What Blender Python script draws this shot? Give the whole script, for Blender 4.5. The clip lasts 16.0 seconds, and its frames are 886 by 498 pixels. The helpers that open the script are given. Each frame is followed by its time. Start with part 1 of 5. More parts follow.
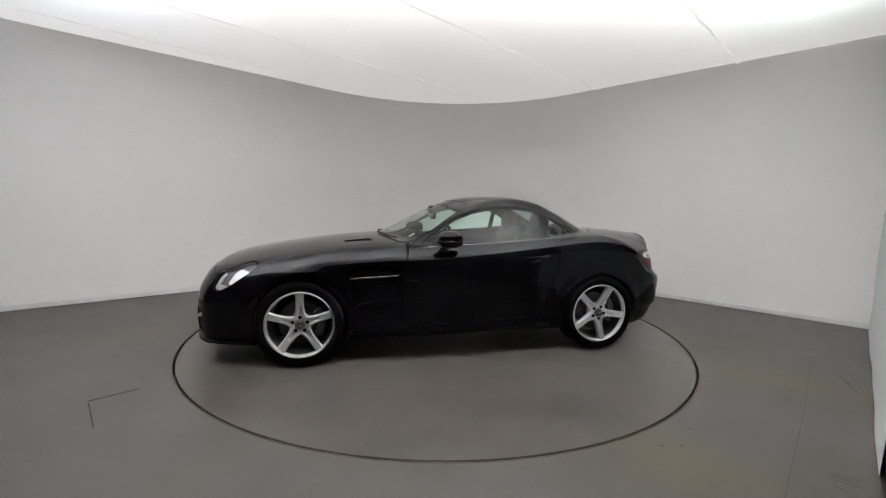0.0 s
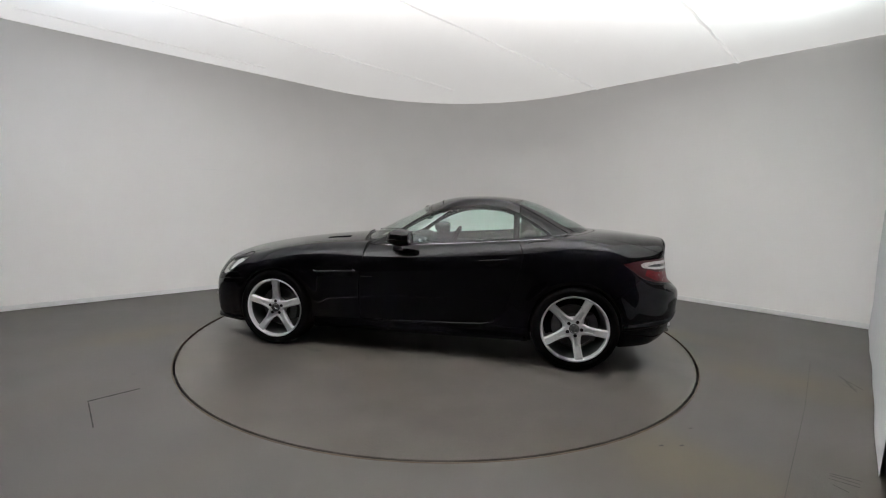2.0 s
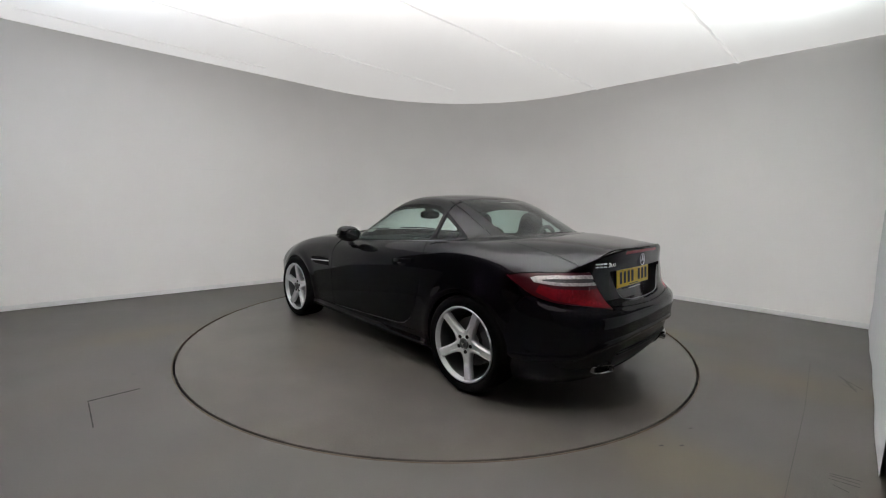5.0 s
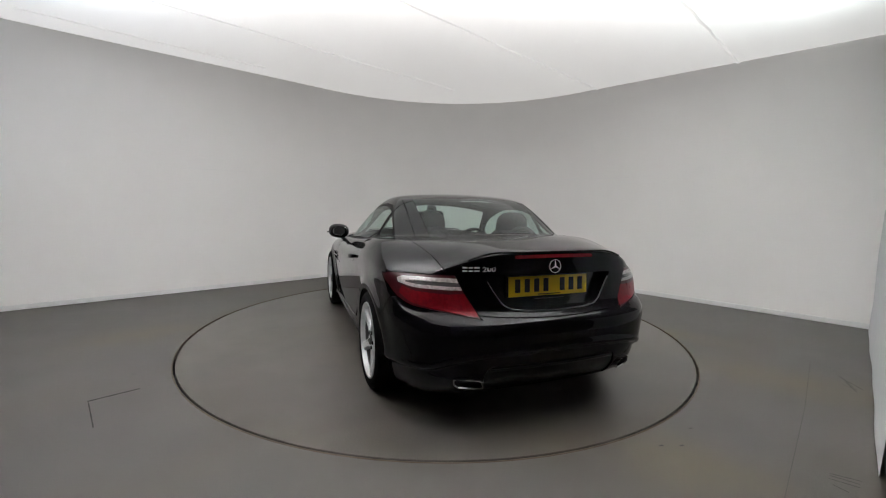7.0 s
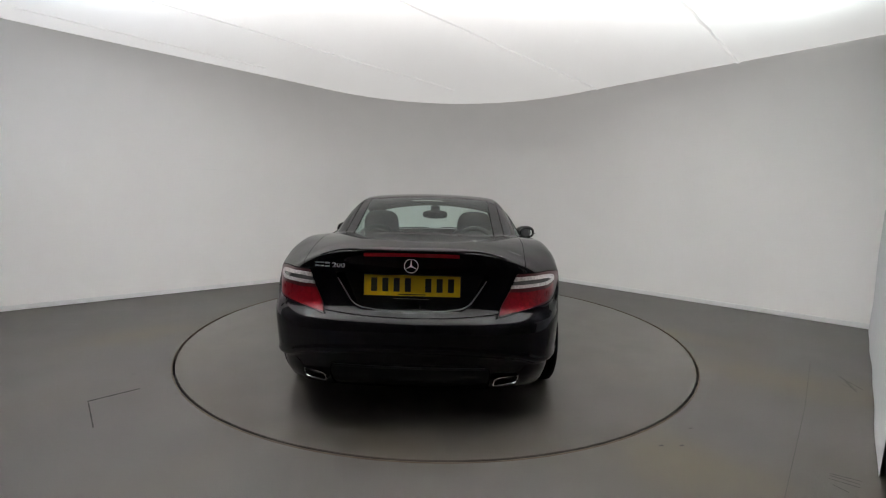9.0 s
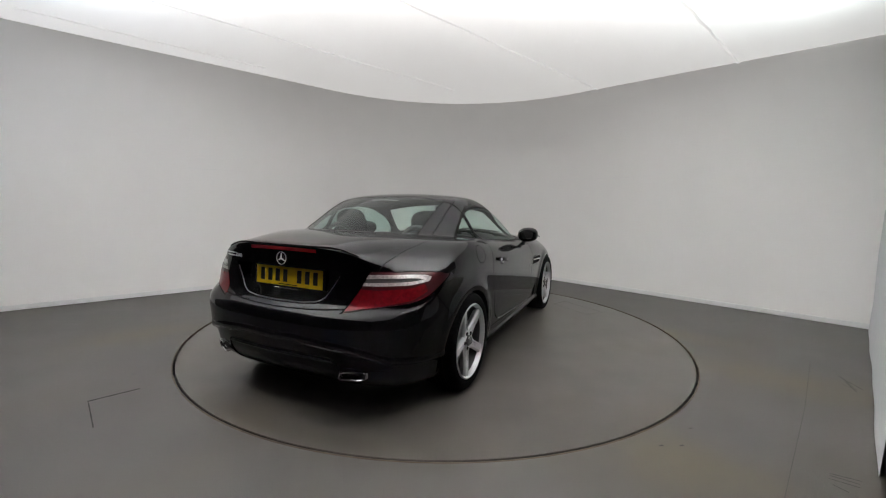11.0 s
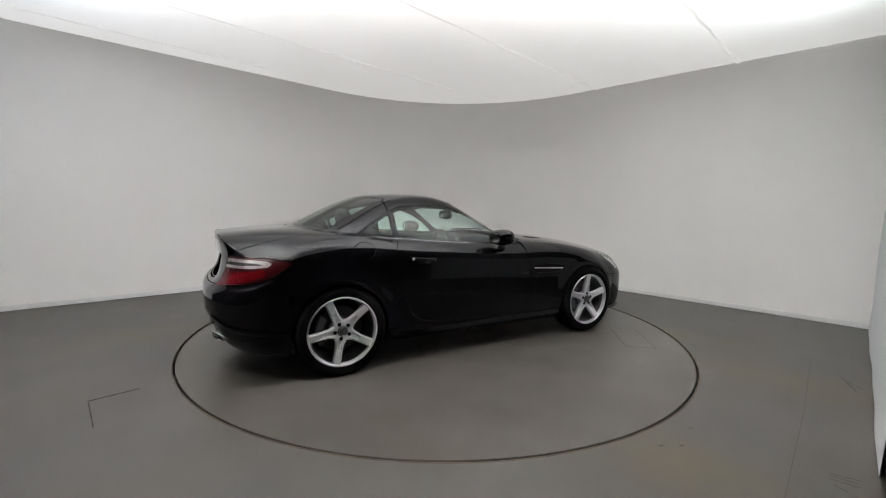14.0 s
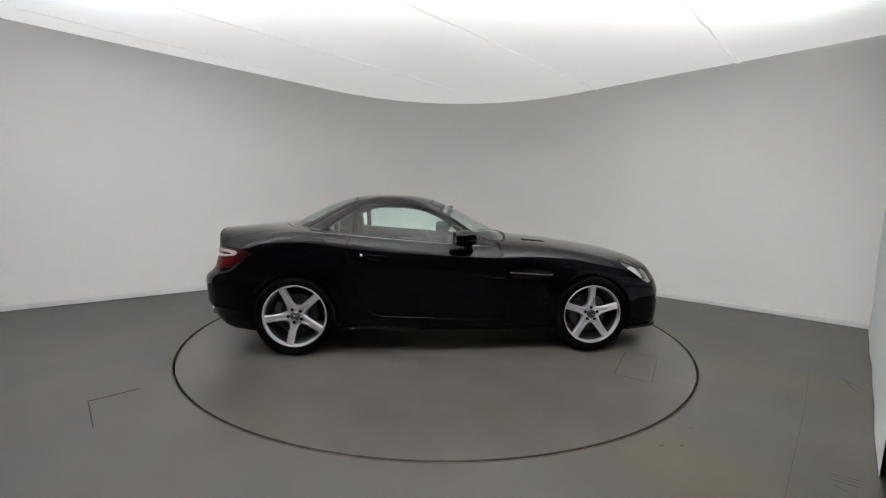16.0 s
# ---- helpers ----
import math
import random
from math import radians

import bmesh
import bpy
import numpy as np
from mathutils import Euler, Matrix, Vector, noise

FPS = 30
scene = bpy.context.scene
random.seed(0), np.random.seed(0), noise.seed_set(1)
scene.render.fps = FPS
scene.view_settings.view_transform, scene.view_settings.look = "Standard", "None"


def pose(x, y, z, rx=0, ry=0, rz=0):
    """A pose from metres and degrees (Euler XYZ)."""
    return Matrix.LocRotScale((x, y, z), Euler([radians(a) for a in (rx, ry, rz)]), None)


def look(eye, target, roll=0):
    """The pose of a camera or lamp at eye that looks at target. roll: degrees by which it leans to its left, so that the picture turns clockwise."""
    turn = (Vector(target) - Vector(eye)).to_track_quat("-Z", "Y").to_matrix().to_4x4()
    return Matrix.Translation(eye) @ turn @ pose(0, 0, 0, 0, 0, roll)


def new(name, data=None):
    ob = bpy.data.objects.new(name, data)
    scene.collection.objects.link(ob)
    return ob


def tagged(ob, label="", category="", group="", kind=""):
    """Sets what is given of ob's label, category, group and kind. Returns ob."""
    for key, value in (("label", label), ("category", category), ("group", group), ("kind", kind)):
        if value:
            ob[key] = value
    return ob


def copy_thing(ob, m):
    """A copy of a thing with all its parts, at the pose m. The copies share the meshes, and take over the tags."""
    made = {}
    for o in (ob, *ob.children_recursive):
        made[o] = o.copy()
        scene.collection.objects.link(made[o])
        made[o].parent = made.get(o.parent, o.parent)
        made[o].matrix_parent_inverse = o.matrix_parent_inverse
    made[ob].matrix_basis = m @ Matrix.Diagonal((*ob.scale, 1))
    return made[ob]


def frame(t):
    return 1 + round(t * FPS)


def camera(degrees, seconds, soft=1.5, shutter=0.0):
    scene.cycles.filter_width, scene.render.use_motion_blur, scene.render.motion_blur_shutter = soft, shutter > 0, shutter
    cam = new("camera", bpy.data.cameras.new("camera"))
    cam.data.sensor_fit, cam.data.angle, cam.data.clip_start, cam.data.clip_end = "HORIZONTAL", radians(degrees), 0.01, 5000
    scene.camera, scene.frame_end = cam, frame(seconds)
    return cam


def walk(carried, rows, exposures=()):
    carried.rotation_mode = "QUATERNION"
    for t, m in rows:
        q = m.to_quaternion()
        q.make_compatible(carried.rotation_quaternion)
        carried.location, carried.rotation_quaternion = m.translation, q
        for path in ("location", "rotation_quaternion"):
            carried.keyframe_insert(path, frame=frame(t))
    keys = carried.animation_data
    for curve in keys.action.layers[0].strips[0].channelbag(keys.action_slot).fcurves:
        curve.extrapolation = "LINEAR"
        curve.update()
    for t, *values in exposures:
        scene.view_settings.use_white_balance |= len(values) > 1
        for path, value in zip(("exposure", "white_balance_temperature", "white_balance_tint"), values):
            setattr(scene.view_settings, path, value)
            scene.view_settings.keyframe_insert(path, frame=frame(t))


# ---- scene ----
# Camera: fixed on a stand in the south corner of the room.
cam = camera(94.56, 16.0, soft=1.1)
STAND = look((0, -4.071, 1.201), (0.0086, -3.076, 1.096), 1.157)
walk(cam, [(0.0, STAND), (16.0, STAND)])

# World: the room is closed; a dim neutral sky stands outside.
world = bpy.data.worlds.new("world")
scene.world = world
world.use_nodes = True
world.node_tree.nodes["Background"].inputs[0].default_value = (0.8, 0.85, 0.9, 1)
world.node_tree.nodes["Background"].inputs[1].default_value = 0.1
scene.view_settings.exposure = 0.0


def area(name, at, aim, sx, sy, watts, colour, spread=180):
    data = bpy.data.lights.new(name, "AREA")
    data.shape, data.size, data.size_y = "RECTANGLE", sx, sy
    data.energy, data.color, data.spread = watts, colour, radians(spread)
    ob = new(name, data)
    ob.matrix_basis = look(at, aim)
    return ob


# Lamps in the void above the translucent ceiling sheet, shining down through it.
area("lamp_west", (-2.25, -1.75, 3.44), (-2.25, -1.75, 0.0), 1.7, 1.6, 225, (0.99, 0.98, 1.0))
area("lamp_middle", (-0.2, -1.75, 3.44), (-0.2, -1.75, 0.0), 2.6, 1.5, 300, (1.0, 0.985, 0.99))
area("lamp_east", (1.8, -1.7, 3.44), (1.8, -1.7, 0.0), 1.3, 1.5, 200, (0.99, 0.985, 1.0))
area("small_lamp_west", (-3.2, -0.75, 3.44), (-3.2, -0.75, 0.0), 0.9, 0.7, 26, (0.70, 0.83, 1.0))
area("small_lamp_east", (2.95, -0.75, 3.44), (2.95, -0.75, 0.0), 0.9, 0.7, 26, (0.88, 1.0, 1.0))


# ---- materials ----
def material(name, colour, rough=0.5, metal=0.0, vary=0.0, scale=8.0, bump=0.0, bump_scale=200.0, coat=0.0, spec=0.5, fine=0.0, fine_scale=400.0, tint=None):
    """A principled surface with large mottling, fine speckle and relief, all in metres."""
    m = bpy.data.materials.new(name)
    m.use_nodes = True
    nt = m.node_tree
    b = nt.nodes["Principled BSDF"]
    b.inputs["Base Color"].default_value = (*colour, 1)
    b.inputs["Roughness"].default_value = rough
    b.inputs["Metallic"].default_value = metal
    b.inputs["Coat Weight"].default_value = coat
    b.inputs["Coat Roughness"].default_value = 0.03
    b.inputs["Specular IOR Level"].default_value = spec
    co = nt.nodes.new("ShaderNodeTexCoord")
    link = nt.links.new
    if vary or fine:
        base = nt.nodes.new("ShaderNodeMixRGB")
        base.inputs[0].default_value = 0
        base.inputs[1].default_value = (*colour, 1)
        out = base.outputs[0]
        for amount, size, detail in ((vary, scale, 5), (fine, fine_scale, 2)):
            if not amount:
                continue
            n = nt.nodes.new("ShaderNodeTexNoise")
            n.inputs["Scale"].default_value = size
            n.inputs["Detail"].default_value = detail
            link(co.outputs["Object"], n.inputs["Vector"])
            r = nt.nodes.new("ShaderNodeMapRange")
            r.inputs[1].default_value, r.inputs[2].default_value = 0.3, 0.7
            r.inputs[3].default_value, r.inputs[4].default_value = 1 - amount, 1 + amount
            link(n.outputs["Fac"], r.inputs[0])
            x = nt.nodes.new("ShaderNodeMixRGB")
            x.blend_type = "MULTIPLY"
            x.inputs[0].default_value = 1
            link(out, x.inputs[1])
            link(r.outputs[0], x.inputs[2])
            out = x.outputs[0]
        if tint:
            n = nt.nodes.new("ShaderNodeTexNoise")
            n.inputs["Scale"].default_value = 1.1
            n.inputs["Detail"].default_value = 4
            link(co.outputs["Object"], n.inputs["Vector"])
            r = nt.nodes.new("ShaderNodeMapRange")
            r.inputs[1].default_value, r.inputs[2].default_value = 0.48, 0.72
            link(n.outputs["Fac"], r.inputs[0])
            x = nt.nodes.new("ShaderNodeMixRGB")
            x.inputs[2].default_value = (*tint, 1)
            link(r.outputs[0], x.inputs[0])
            link(out, x.inputs[1])
            out = x.outputs[0]
        link(out, b.inputs["Base Color"])
    if bump:
        n = nt.nodes.new("ShaderNodeTexNoise")
        n.inputs["Scale"].default_value = bump_scale
        n.inputs["Detail"].default_value = 4
        link(co.outputs["Object"], n.inputs["Vector"])
        k = nt.nodes.new("ShaderNodeBump")
        k.inputs["Strength"].default_value = bump
        k.inputs["Distance"].default_value = 0.002
        link(n.outputs["Fac"], k.inputs["Height"])
        link(k.outputs[0], b.inputs["Normal"])
    return m


M_WALL = material("wall_paint", (0.885, 0.868, 0.856), 0.75, vary=0.015, scale=1.2, bump=0.08, bump_scale=6)
M_CEIL = material("ceiling_fabric", (0.86, 0.86, 0.86), 0.7, vary=0.01, scale=1.5, bump=0.05, bump_scale=4)
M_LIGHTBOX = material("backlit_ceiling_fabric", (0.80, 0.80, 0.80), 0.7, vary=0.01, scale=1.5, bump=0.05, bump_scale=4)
# Even glow added to the cloth as fill, beyond what the lamps send through.
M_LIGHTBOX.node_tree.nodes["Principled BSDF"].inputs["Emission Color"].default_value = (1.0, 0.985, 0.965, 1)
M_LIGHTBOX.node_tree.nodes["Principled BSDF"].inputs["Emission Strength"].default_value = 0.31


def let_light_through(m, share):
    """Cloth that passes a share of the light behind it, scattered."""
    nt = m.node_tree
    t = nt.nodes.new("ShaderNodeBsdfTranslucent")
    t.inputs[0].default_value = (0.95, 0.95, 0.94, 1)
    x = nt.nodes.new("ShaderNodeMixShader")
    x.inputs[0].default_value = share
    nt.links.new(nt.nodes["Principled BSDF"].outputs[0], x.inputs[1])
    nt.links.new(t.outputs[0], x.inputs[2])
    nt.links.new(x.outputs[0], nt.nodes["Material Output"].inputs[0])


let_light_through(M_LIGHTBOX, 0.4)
# Colour of the unseen walls: near-black so that the car's sides reflect darkness.
M_WALLGREY = material("dark_unseen_wall", (0.03, 0.03, 0.031), 0.75, vary=0.03, scale=1.2, bump=0.08, bump_scale=6)
M_SKIRT = material("skirting_plastic", (0.82, 0.82, 0.82), 0.35, vary=0.02)
M_FLOOR = material("floor_vinyl", (0.079, 0.0725, 0.0675), 0.42, vary=0.15, scale=1.7, bump=0.14, bump_scale=260, fine=0.55, fine_scale=210, tint=(0.076, 0.066, 0.054))
M_TABLE = material("turntable_vinyl", (0.089, 0.080, 0.072), 0.29, vary=0.2, scale=2.4, bump=0.08, bump_scale=220, fine=0.28, fine_scale=140, tint=(0.078, 0.066, 0.052))
M_RUST = material("ring_edge_metal", (0.10, 0.075, 0.05), 0.55, metal=0.4, vary=0.3, scale=12)
M_JOINT = material("floor_joint", (0.018, 0.016, 0.014), 0.7, vary=0.25, scale=15)
M_SCUFF = material("tyre_scuff", (0.032, 0.029, 0.025), 0.5, vary=0.3, scale=30)
M_CURTAIN = material("curtain_cloth", (0.60, 0.61, 0.62), 0.65, vary=0.03, bump=0.1, bump_scale=60)


# ---- building helpers ----
def mesh_of(name, verts, faces, mat, smooth=False):
    me = bpy.data.meshes.new(name)
    me.from_pydata([tuple(v) for v in verts], [], faces)
    me.materials.append(mat)
    if smooth:
        me.shade_smooth()
    me.update()
    return me


def part(name, bm, mat, parent=None, label="", smooth=True, at=None):
    """Links a bmesh as one mesh object under a thing or a part."""
    me = bpy.data.meshes.new(name)
    bmesh.ops.recalc_face_normals(bm, faces=bm.faces)
    bm.to_mesh(me)
    bm.free()
    me.materials.append(mat)
    if smooth:
        me.shade_smooth()
        me.set_sharp_from_angle(angle=radians(38))
    ob = new(name, me)
    if parent:
        ob.parent = parent
    if at is not None:
        ob.matrix_basis = at
    if label:
        tagged(ob, label)
    return ob


def box(bm, c, s, bevel=0.0, m=None):
    """A box round c of size s, with rounded edges."""
    got = bmesh.ops.create_cube(bm, size=1, matrix=Matrix.Translation(c) @ Matrix.Diagonal((*s, 1)))
    vs = got["verts"]
    if bevel:
        es = list({e for v in vs for e in v.link_edges})
        r = bmesh.ops.bevel(bm, geom=es, offset=bevel, segments=2, affect="EDGES", profile=0.6)
        vs = list({v for f in r["faces"] for v in f.verts} | {v for v in vs if v.is_valid})
    if m is not None:
        bmesh.ops.transform(bm, matrix=m, verts=vs)
    return vs


def tube(bm, pts, r, sides=6, closed=False):
    """A round bar along points."""
    pts = [Vector(q) for q in pts]
    rings = []
    n = len(pts)
    for i, q in enumerate(pts):
        a = pts[(i - 1) % n] if closed or i else q
        b = pts[(i + 1) % n] if closed or i < n - 1 else q
        d = (b - a).normalized()
        side = d.cross(Vector((0, 0, 1)))
        if side.length < 1e-3:
            side = d.cross(Vector((1, 0, 0)))
        side.normalize()
        up = side.cross(d)
        rr = r[i] if isinstance(r, (list, tuple)) else r
        rings.append([bm.verts.new(q + (side * math.cos(k * math.tau / sides) + up * math.sin(k * math.tau / sides)) * rr) for k in range(sides)])
    for i in range(n if closed else n - 1):
        a, b = rings[i], rings[(i + 1) % n]
        for k in range(sides):
            bm.faces.new((a[k], a[(k + 1) % sides], b[(k + 1) % sides], b[k]))
    if not closed:
        bm.faces.new(rings[0][::-1])
        bm.faces.new(rings[-1])


def lathe(bm, profile, segs=64, axis="y", closed=False):
    """Turns a profile of (radius, along) round an axis."""
    rings = []
    for k in range(segs):
        a = math.tau * k / segs
        ring = []
        for r, h in profile:
            u, v = r * math.cos(a), r * math.sin(a)
            ring.append(bm.verts.new((u, h, v) if axis == "y" else (u, v, h)))
        rings.append(ring)
    n = len(profile)
    for k in range(segs):
        a, b = rings[k], rings[(k + 1) % segs]
        for i in range(n if closed else n - 1):
            j = (i + 1) % n
            bm.faces.new((a[i], a[j], b[j], b[i]))


# ---- the room ----
TOP = 3.0
CORNER = Vector((0.213, 4.397))
LEFT_DIR, RIGHT_DIR = Vector((-0.7507, -0.6607)), Vector((0.7071, -0.7071))


def back_path(inset=0.0):
    """The plan of the north wall: two long straight walls joined by a wide curve."""
    rad, half = 2.8, LEFT_DIR.angle(RIGHT_DIR) / 2
    run = rad / math.tan(half)
    mid = (LEFT_DIR + RIGHT_DIR).normalized()
    centre = CORNER + mid * (rad / math.sin(half))
    a, b = CORNER + LEFT_DIR * run - centre, CORNER + RIGHT_DIR * run - centre
    a0, a1 = math.atan2(a.y, a.x), math.atan2(b.y, b.x)
    pts = [CORNER + LEFT_DIR * 7.0 + Vector((0.66, -0.75)) * inset]
    for k in range(41):
        t = a0 + (a1 - a0) * k / 40
        pts.append(centre + Vector((math.cos(t), math.sin(t))) * (rad - inset))
    pts.append(Vector((4.54, 0.07)) + Vector((-0.7071, -0.7071)) * inset)
    return pts


def strip_wall(name, inner, outer, z0, z1, mat, label="", smooth=True):
    """A wall of real thickness between two plan lines."""
    n = len(inner)
    verts = [(q.x, q.y, z) for line, z in ((inner, z0), (inner, z1), (outer, z0), (outer, z1)) for q in line]
    faces = []
    for i in range(n - 1):
        faces += [(i, i + 1, n + i + 1, n + i), (2 * n + i + 1, 2 * n + i, 3 * n + i, 3 * n + i + 1),
                  (n + i, n + i + 1, 3 * n + i + 1, 3 * n + i), (i + 1, i, 2 * n + i, 2 * n + i + 1)]
    faces += [(0, n, 3 * n, 2 * n), (n - 1, 3 * n - 1, 4 * n - 1, 2 * n - 1)]
    me = mesh_of(name, verts, faces, mat, smooth)
    if smooth:
        me.set_sharp_from_angle(angle=radians(30))
    ob = new(name, me)
    return tagged(ob, label, "wall", kind="structure")


WEST, SOUTH, EAST = Vector((-5.04, -0.23)), Vector((-0.47, -4.79)), Vector((4.54, 0.07))
strip_wall("wall_north", back_path(0.0), back_path(-0.12), 0, TOP + 0.6, M_WALL, "off-white painted studio wall with a wide curved corner")
o1, o2 = Vector((-0.085, -0.085)), Vector((0.085, -0.085))
# Stand-ins for the unseen dark side of the room, coloured for the reflections.
strip_wall("wall_southwest", [WEST + Vector((-0.05, 0.05)), SOUTH], [WEST + o1 + Vector((-0.05, 0.05)), SOUTH + o1], 0, TOP + 0.6, M_WALLGREY, "unseen wall behind the camera, coloured dark to darken the car reflections", False)
strip_wall("wall_southeast", [SOUTH + o1 * 0.5, EAST + Vector((0.02, 0.02))], [SOUTH + o2 + o1 * 0.5, EAST + o2], 0, TOP + 0.6, M_WALLGREY, "unseen wall beside the entrance, coloured dark to darken the car reflections", False)
strip_wall("baseboard", back_path(0.016), back_path(0.001), 0.003, 0.05, M_SKIRT, "pale grey plastic skirting along the wall")
strip_wall("baseboard", back_path(0.020), back_path(0.001), 0.05, 0.058, M_SKIRT, "pale grey rounded top edge of the skirting")


def wall_seam(u0, u1, z):
    """A faint horizontal joint in the wall lining between two stretches of its plan."""
    path = back_path(0.0008)
    out = back_path(-0.002)
    pts, pto = [], []
    run = 0.0
    for i in range(len(path) - 1):
        d = (path[i + 1] - path[i]).length
        steps = max(1, int(d / 0.1))
        for k in range(steps):
            s = run + d * k / steps
            if u0 <= s <= u1:
                pts.append(path[i].lerp(path[i + 1], k / steps))
                pto.append(out[i].lerp(out[i + 1], k / steps))
        run += d
    return tagged(strip_wall("trim", pts, pto, z, z + 0.003, M_SKIRT, "faint horizontal joint in the wall lining"), category="wall joint")


wall_seam(2.3, 3.2, 1.62)
wall_seam(6.0, 6.6, 1.66)
wall_seam(8.3, 9.6, 1.66)

# ceiling sheet with its joint strips
outline = back_path(-0.05) + [SOUTH + Vector((0, -0.1)), WEST + Vector((-0.1, 0))]
n = len(outline)
verts = [(q.x, q.y, z) for z in (TOP + 0.5, TOP + 0.58) for q in outline]
faces = [tuple(range(n)), tuple(range(2 * n - 1, n - 1, -1))] + [(i, (i + 1) % n, n + (i + 1) % n, n + i) for i in range(n)]
ceil_ob = tagged(new("ceiling", mesh_of("ceiling", verts, faces, M_CEIL)), "white ceiling slab above the stretched sheet", "ceiling", kind="structure")


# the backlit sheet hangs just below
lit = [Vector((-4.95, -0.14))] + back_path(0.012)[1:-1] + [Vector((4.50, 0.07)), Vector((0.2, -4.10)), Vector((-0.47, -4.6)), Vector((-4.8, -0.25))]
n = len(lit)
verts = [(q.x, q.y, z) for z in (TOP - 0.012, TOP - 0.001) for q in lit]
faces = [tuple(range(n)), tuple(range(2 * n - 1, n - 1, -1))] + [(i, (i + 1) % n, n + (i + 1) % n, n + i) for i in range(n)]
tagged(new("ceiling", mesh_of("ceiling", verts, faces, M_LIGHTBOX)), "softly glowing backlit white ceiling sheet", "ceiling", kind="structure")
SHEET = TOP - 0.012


def ceiling_joint(a, b, w, label):
    a, b = Vector(a), Vector(b)
    d = (b - a).normalized()
    s = Vector((-d.y, d.x)) * w
    bm = bmesh.new()
    sec = [(-1, 0.0), (-0.5, -0.012), (0.2, -0.002), (0.6, -0.010), (1, 0.0)]
    steps = 24
    rows = []
    for k in range(steps + 1):
        q = a.lerp(b, k / steps) + s * (0.5 * math.sin(k * 1.7))
        rows.append([bm.verts.new((*(q + s * u), SHEET + h - 0.0005)) for u, h in sec])
    for r0, r1 in zip(rows, rows[1:]):
        for i in range(len(sec) - 1):
            bm.faces.new((r0[i], r0[i + 1], r1[i + 1], r1[i]))
    return tagged(part("trim", bm, M_LIGHTBOX), label, "ceiling joint", kind="structure")


JD = Vector((0.7071, 0.66))
for base, l0, l1, w in (((-3.5, 0.57), -0.8, 1.6, 0.004), ((-1.26, 1.13), -3.0, 2.05, 0.006), ((0.73, 0.78), -3.2, 2.7, 0.008), ((2.58, 0.13), -1.9, 1.45, 0.013)):
    b0 = Vector(base)
    ceiling_joint(b0 + JD * l0, b0 + JD * l1, w, "narrow joint between white ceiling panels")

# floor with a round opening for the turntable
RING = 2.265
bm = bmesh.new()
inner = [bm.verts.new((math.cos(k * math.tau / 160) * RING, math.sin(k * math.tau / 160) * RING, 0)) for k in range(160)]
low = [bm.verts.new((v.co.x, v.co.y, -0.12)) for v in inner]
outer = [bm.verts.new((math.cos(k * math.tau / 160) * 8, math.sin(k * math.tau / 160) * 8, 0)) for k in range(160)]
for k in range(160):
    j = (k + 1) % 160
    bm.faces.new((inner[k], inner[j], outer[j], outer[k]))
    bm.faces.new((inner[j], inner[k], low[k], low[j]))
bm.faces.new(low)
tagged(part("floor", bm, M_FLOOR, smooth=False), "grey speckled vinyl studio floor with faint stains", "floor", kind="structure")
bm = bmesh.new()
lathe(bm, [(RING - 0.003, -0.05), (RING - 0.003, 0.001), (RING, 0.002), (RING + 0.004, 0.0015), (RING + 0.006, 0.0)], 200, "z")
tagged(part("trim", bm, M_RUST), "brownish metal edge round the turntable pit", "floor trim", kind="structure")


def flat_mark(name, pts, w, mat, label, parent=None, z=0.0012, kind="structure"):
    """A thin worn line on the floor along points."""
    bm = bmesh.new()
    rows = []
    pts = [Vector(q) for q in pts]
    fine = []
    for a, b in zip(pts, pts[1:]):
        fine += [a.lerp(b, k / 10) for k in range(10)]
    fine.append(pts[-1])
    for i, q in enumerate(fine):
        a, b = fine[max(i - 1, 0)], fine[min(i + 1, len(fine) - 1)]
        d = (b - a).normalized()
        s = Vector((-d.y, d.x)) * w * (0.7 + 0.5 * abs(math.sin(i * 2.3)))
        rows.append([bm.verts.new((*(q + s), 0.0002)), bm.verts.new((*q, z)), bm.verts.new((*(q - s), 0.0002))])
    for r0, r1 in zip(rows, rows[1:]):
        bm.faces.new((r0[0], r0[1], r1[1], r1[0]))
        bm.faces.new((r0[1], r0[2], r1[2], r1[1]))
    ob = part(name, bm, mat, parent, "" if parent else label)
    return ob if parent else tagged(ob, label, "floor mark", kind=kind)


flat_mark("trim", [(-1.90, -1.55), (-2.08, -1.73)], 0.0075, M_JOINT, "dark joint of a floor hatch")
flat_mark("trim", [(-2.06, -1.745), (-1.81, -2.01)], 0.0030, M_JOINT, "dark joint of a floor hatch")
flat_mark("trim", [(3.05, -0.86), (2.3, -1.65), (1.48, -2.47)], 0.0013, M_SCUFF, "faint seam in the vinyl floor")
for a, b in (((2.98, -1.20), (2.90, -1.36)), ((2.94, -1.26), (2.85, -1.43)), ((2.99, -1.16), (2.95, -1.28)), ((1.835, -2.301), (1.929, -2.354)), ((1.795, -2.335), (1.878, -2.397)), ((1.82, -2.315), (1.90, -2.375)), ((1.775, -2.378), (1.796, -2.429)), ((2.961, -1.267), (2.931, -1.395)), ((2.875, -1.307), (2.885, -1.397))):
    flat_mark("trim", [a, b], 0.003, M_SCUFF, "dark rubber scuff on the floor")
flat_mark("trim", [(-2.115, -1.335), (-2.085, -1.33)], 0.006, M_SCUFF, "small dark spot on the floor")
for x, y in ((1.157, -2.098), (1.412, -1.928), (1.265, -2.095)):
    flat_mark("trim", [(x - .012, y), (x + .012, y + .006)], 0.006, M_SCUFF, "small dark spot on the floor")


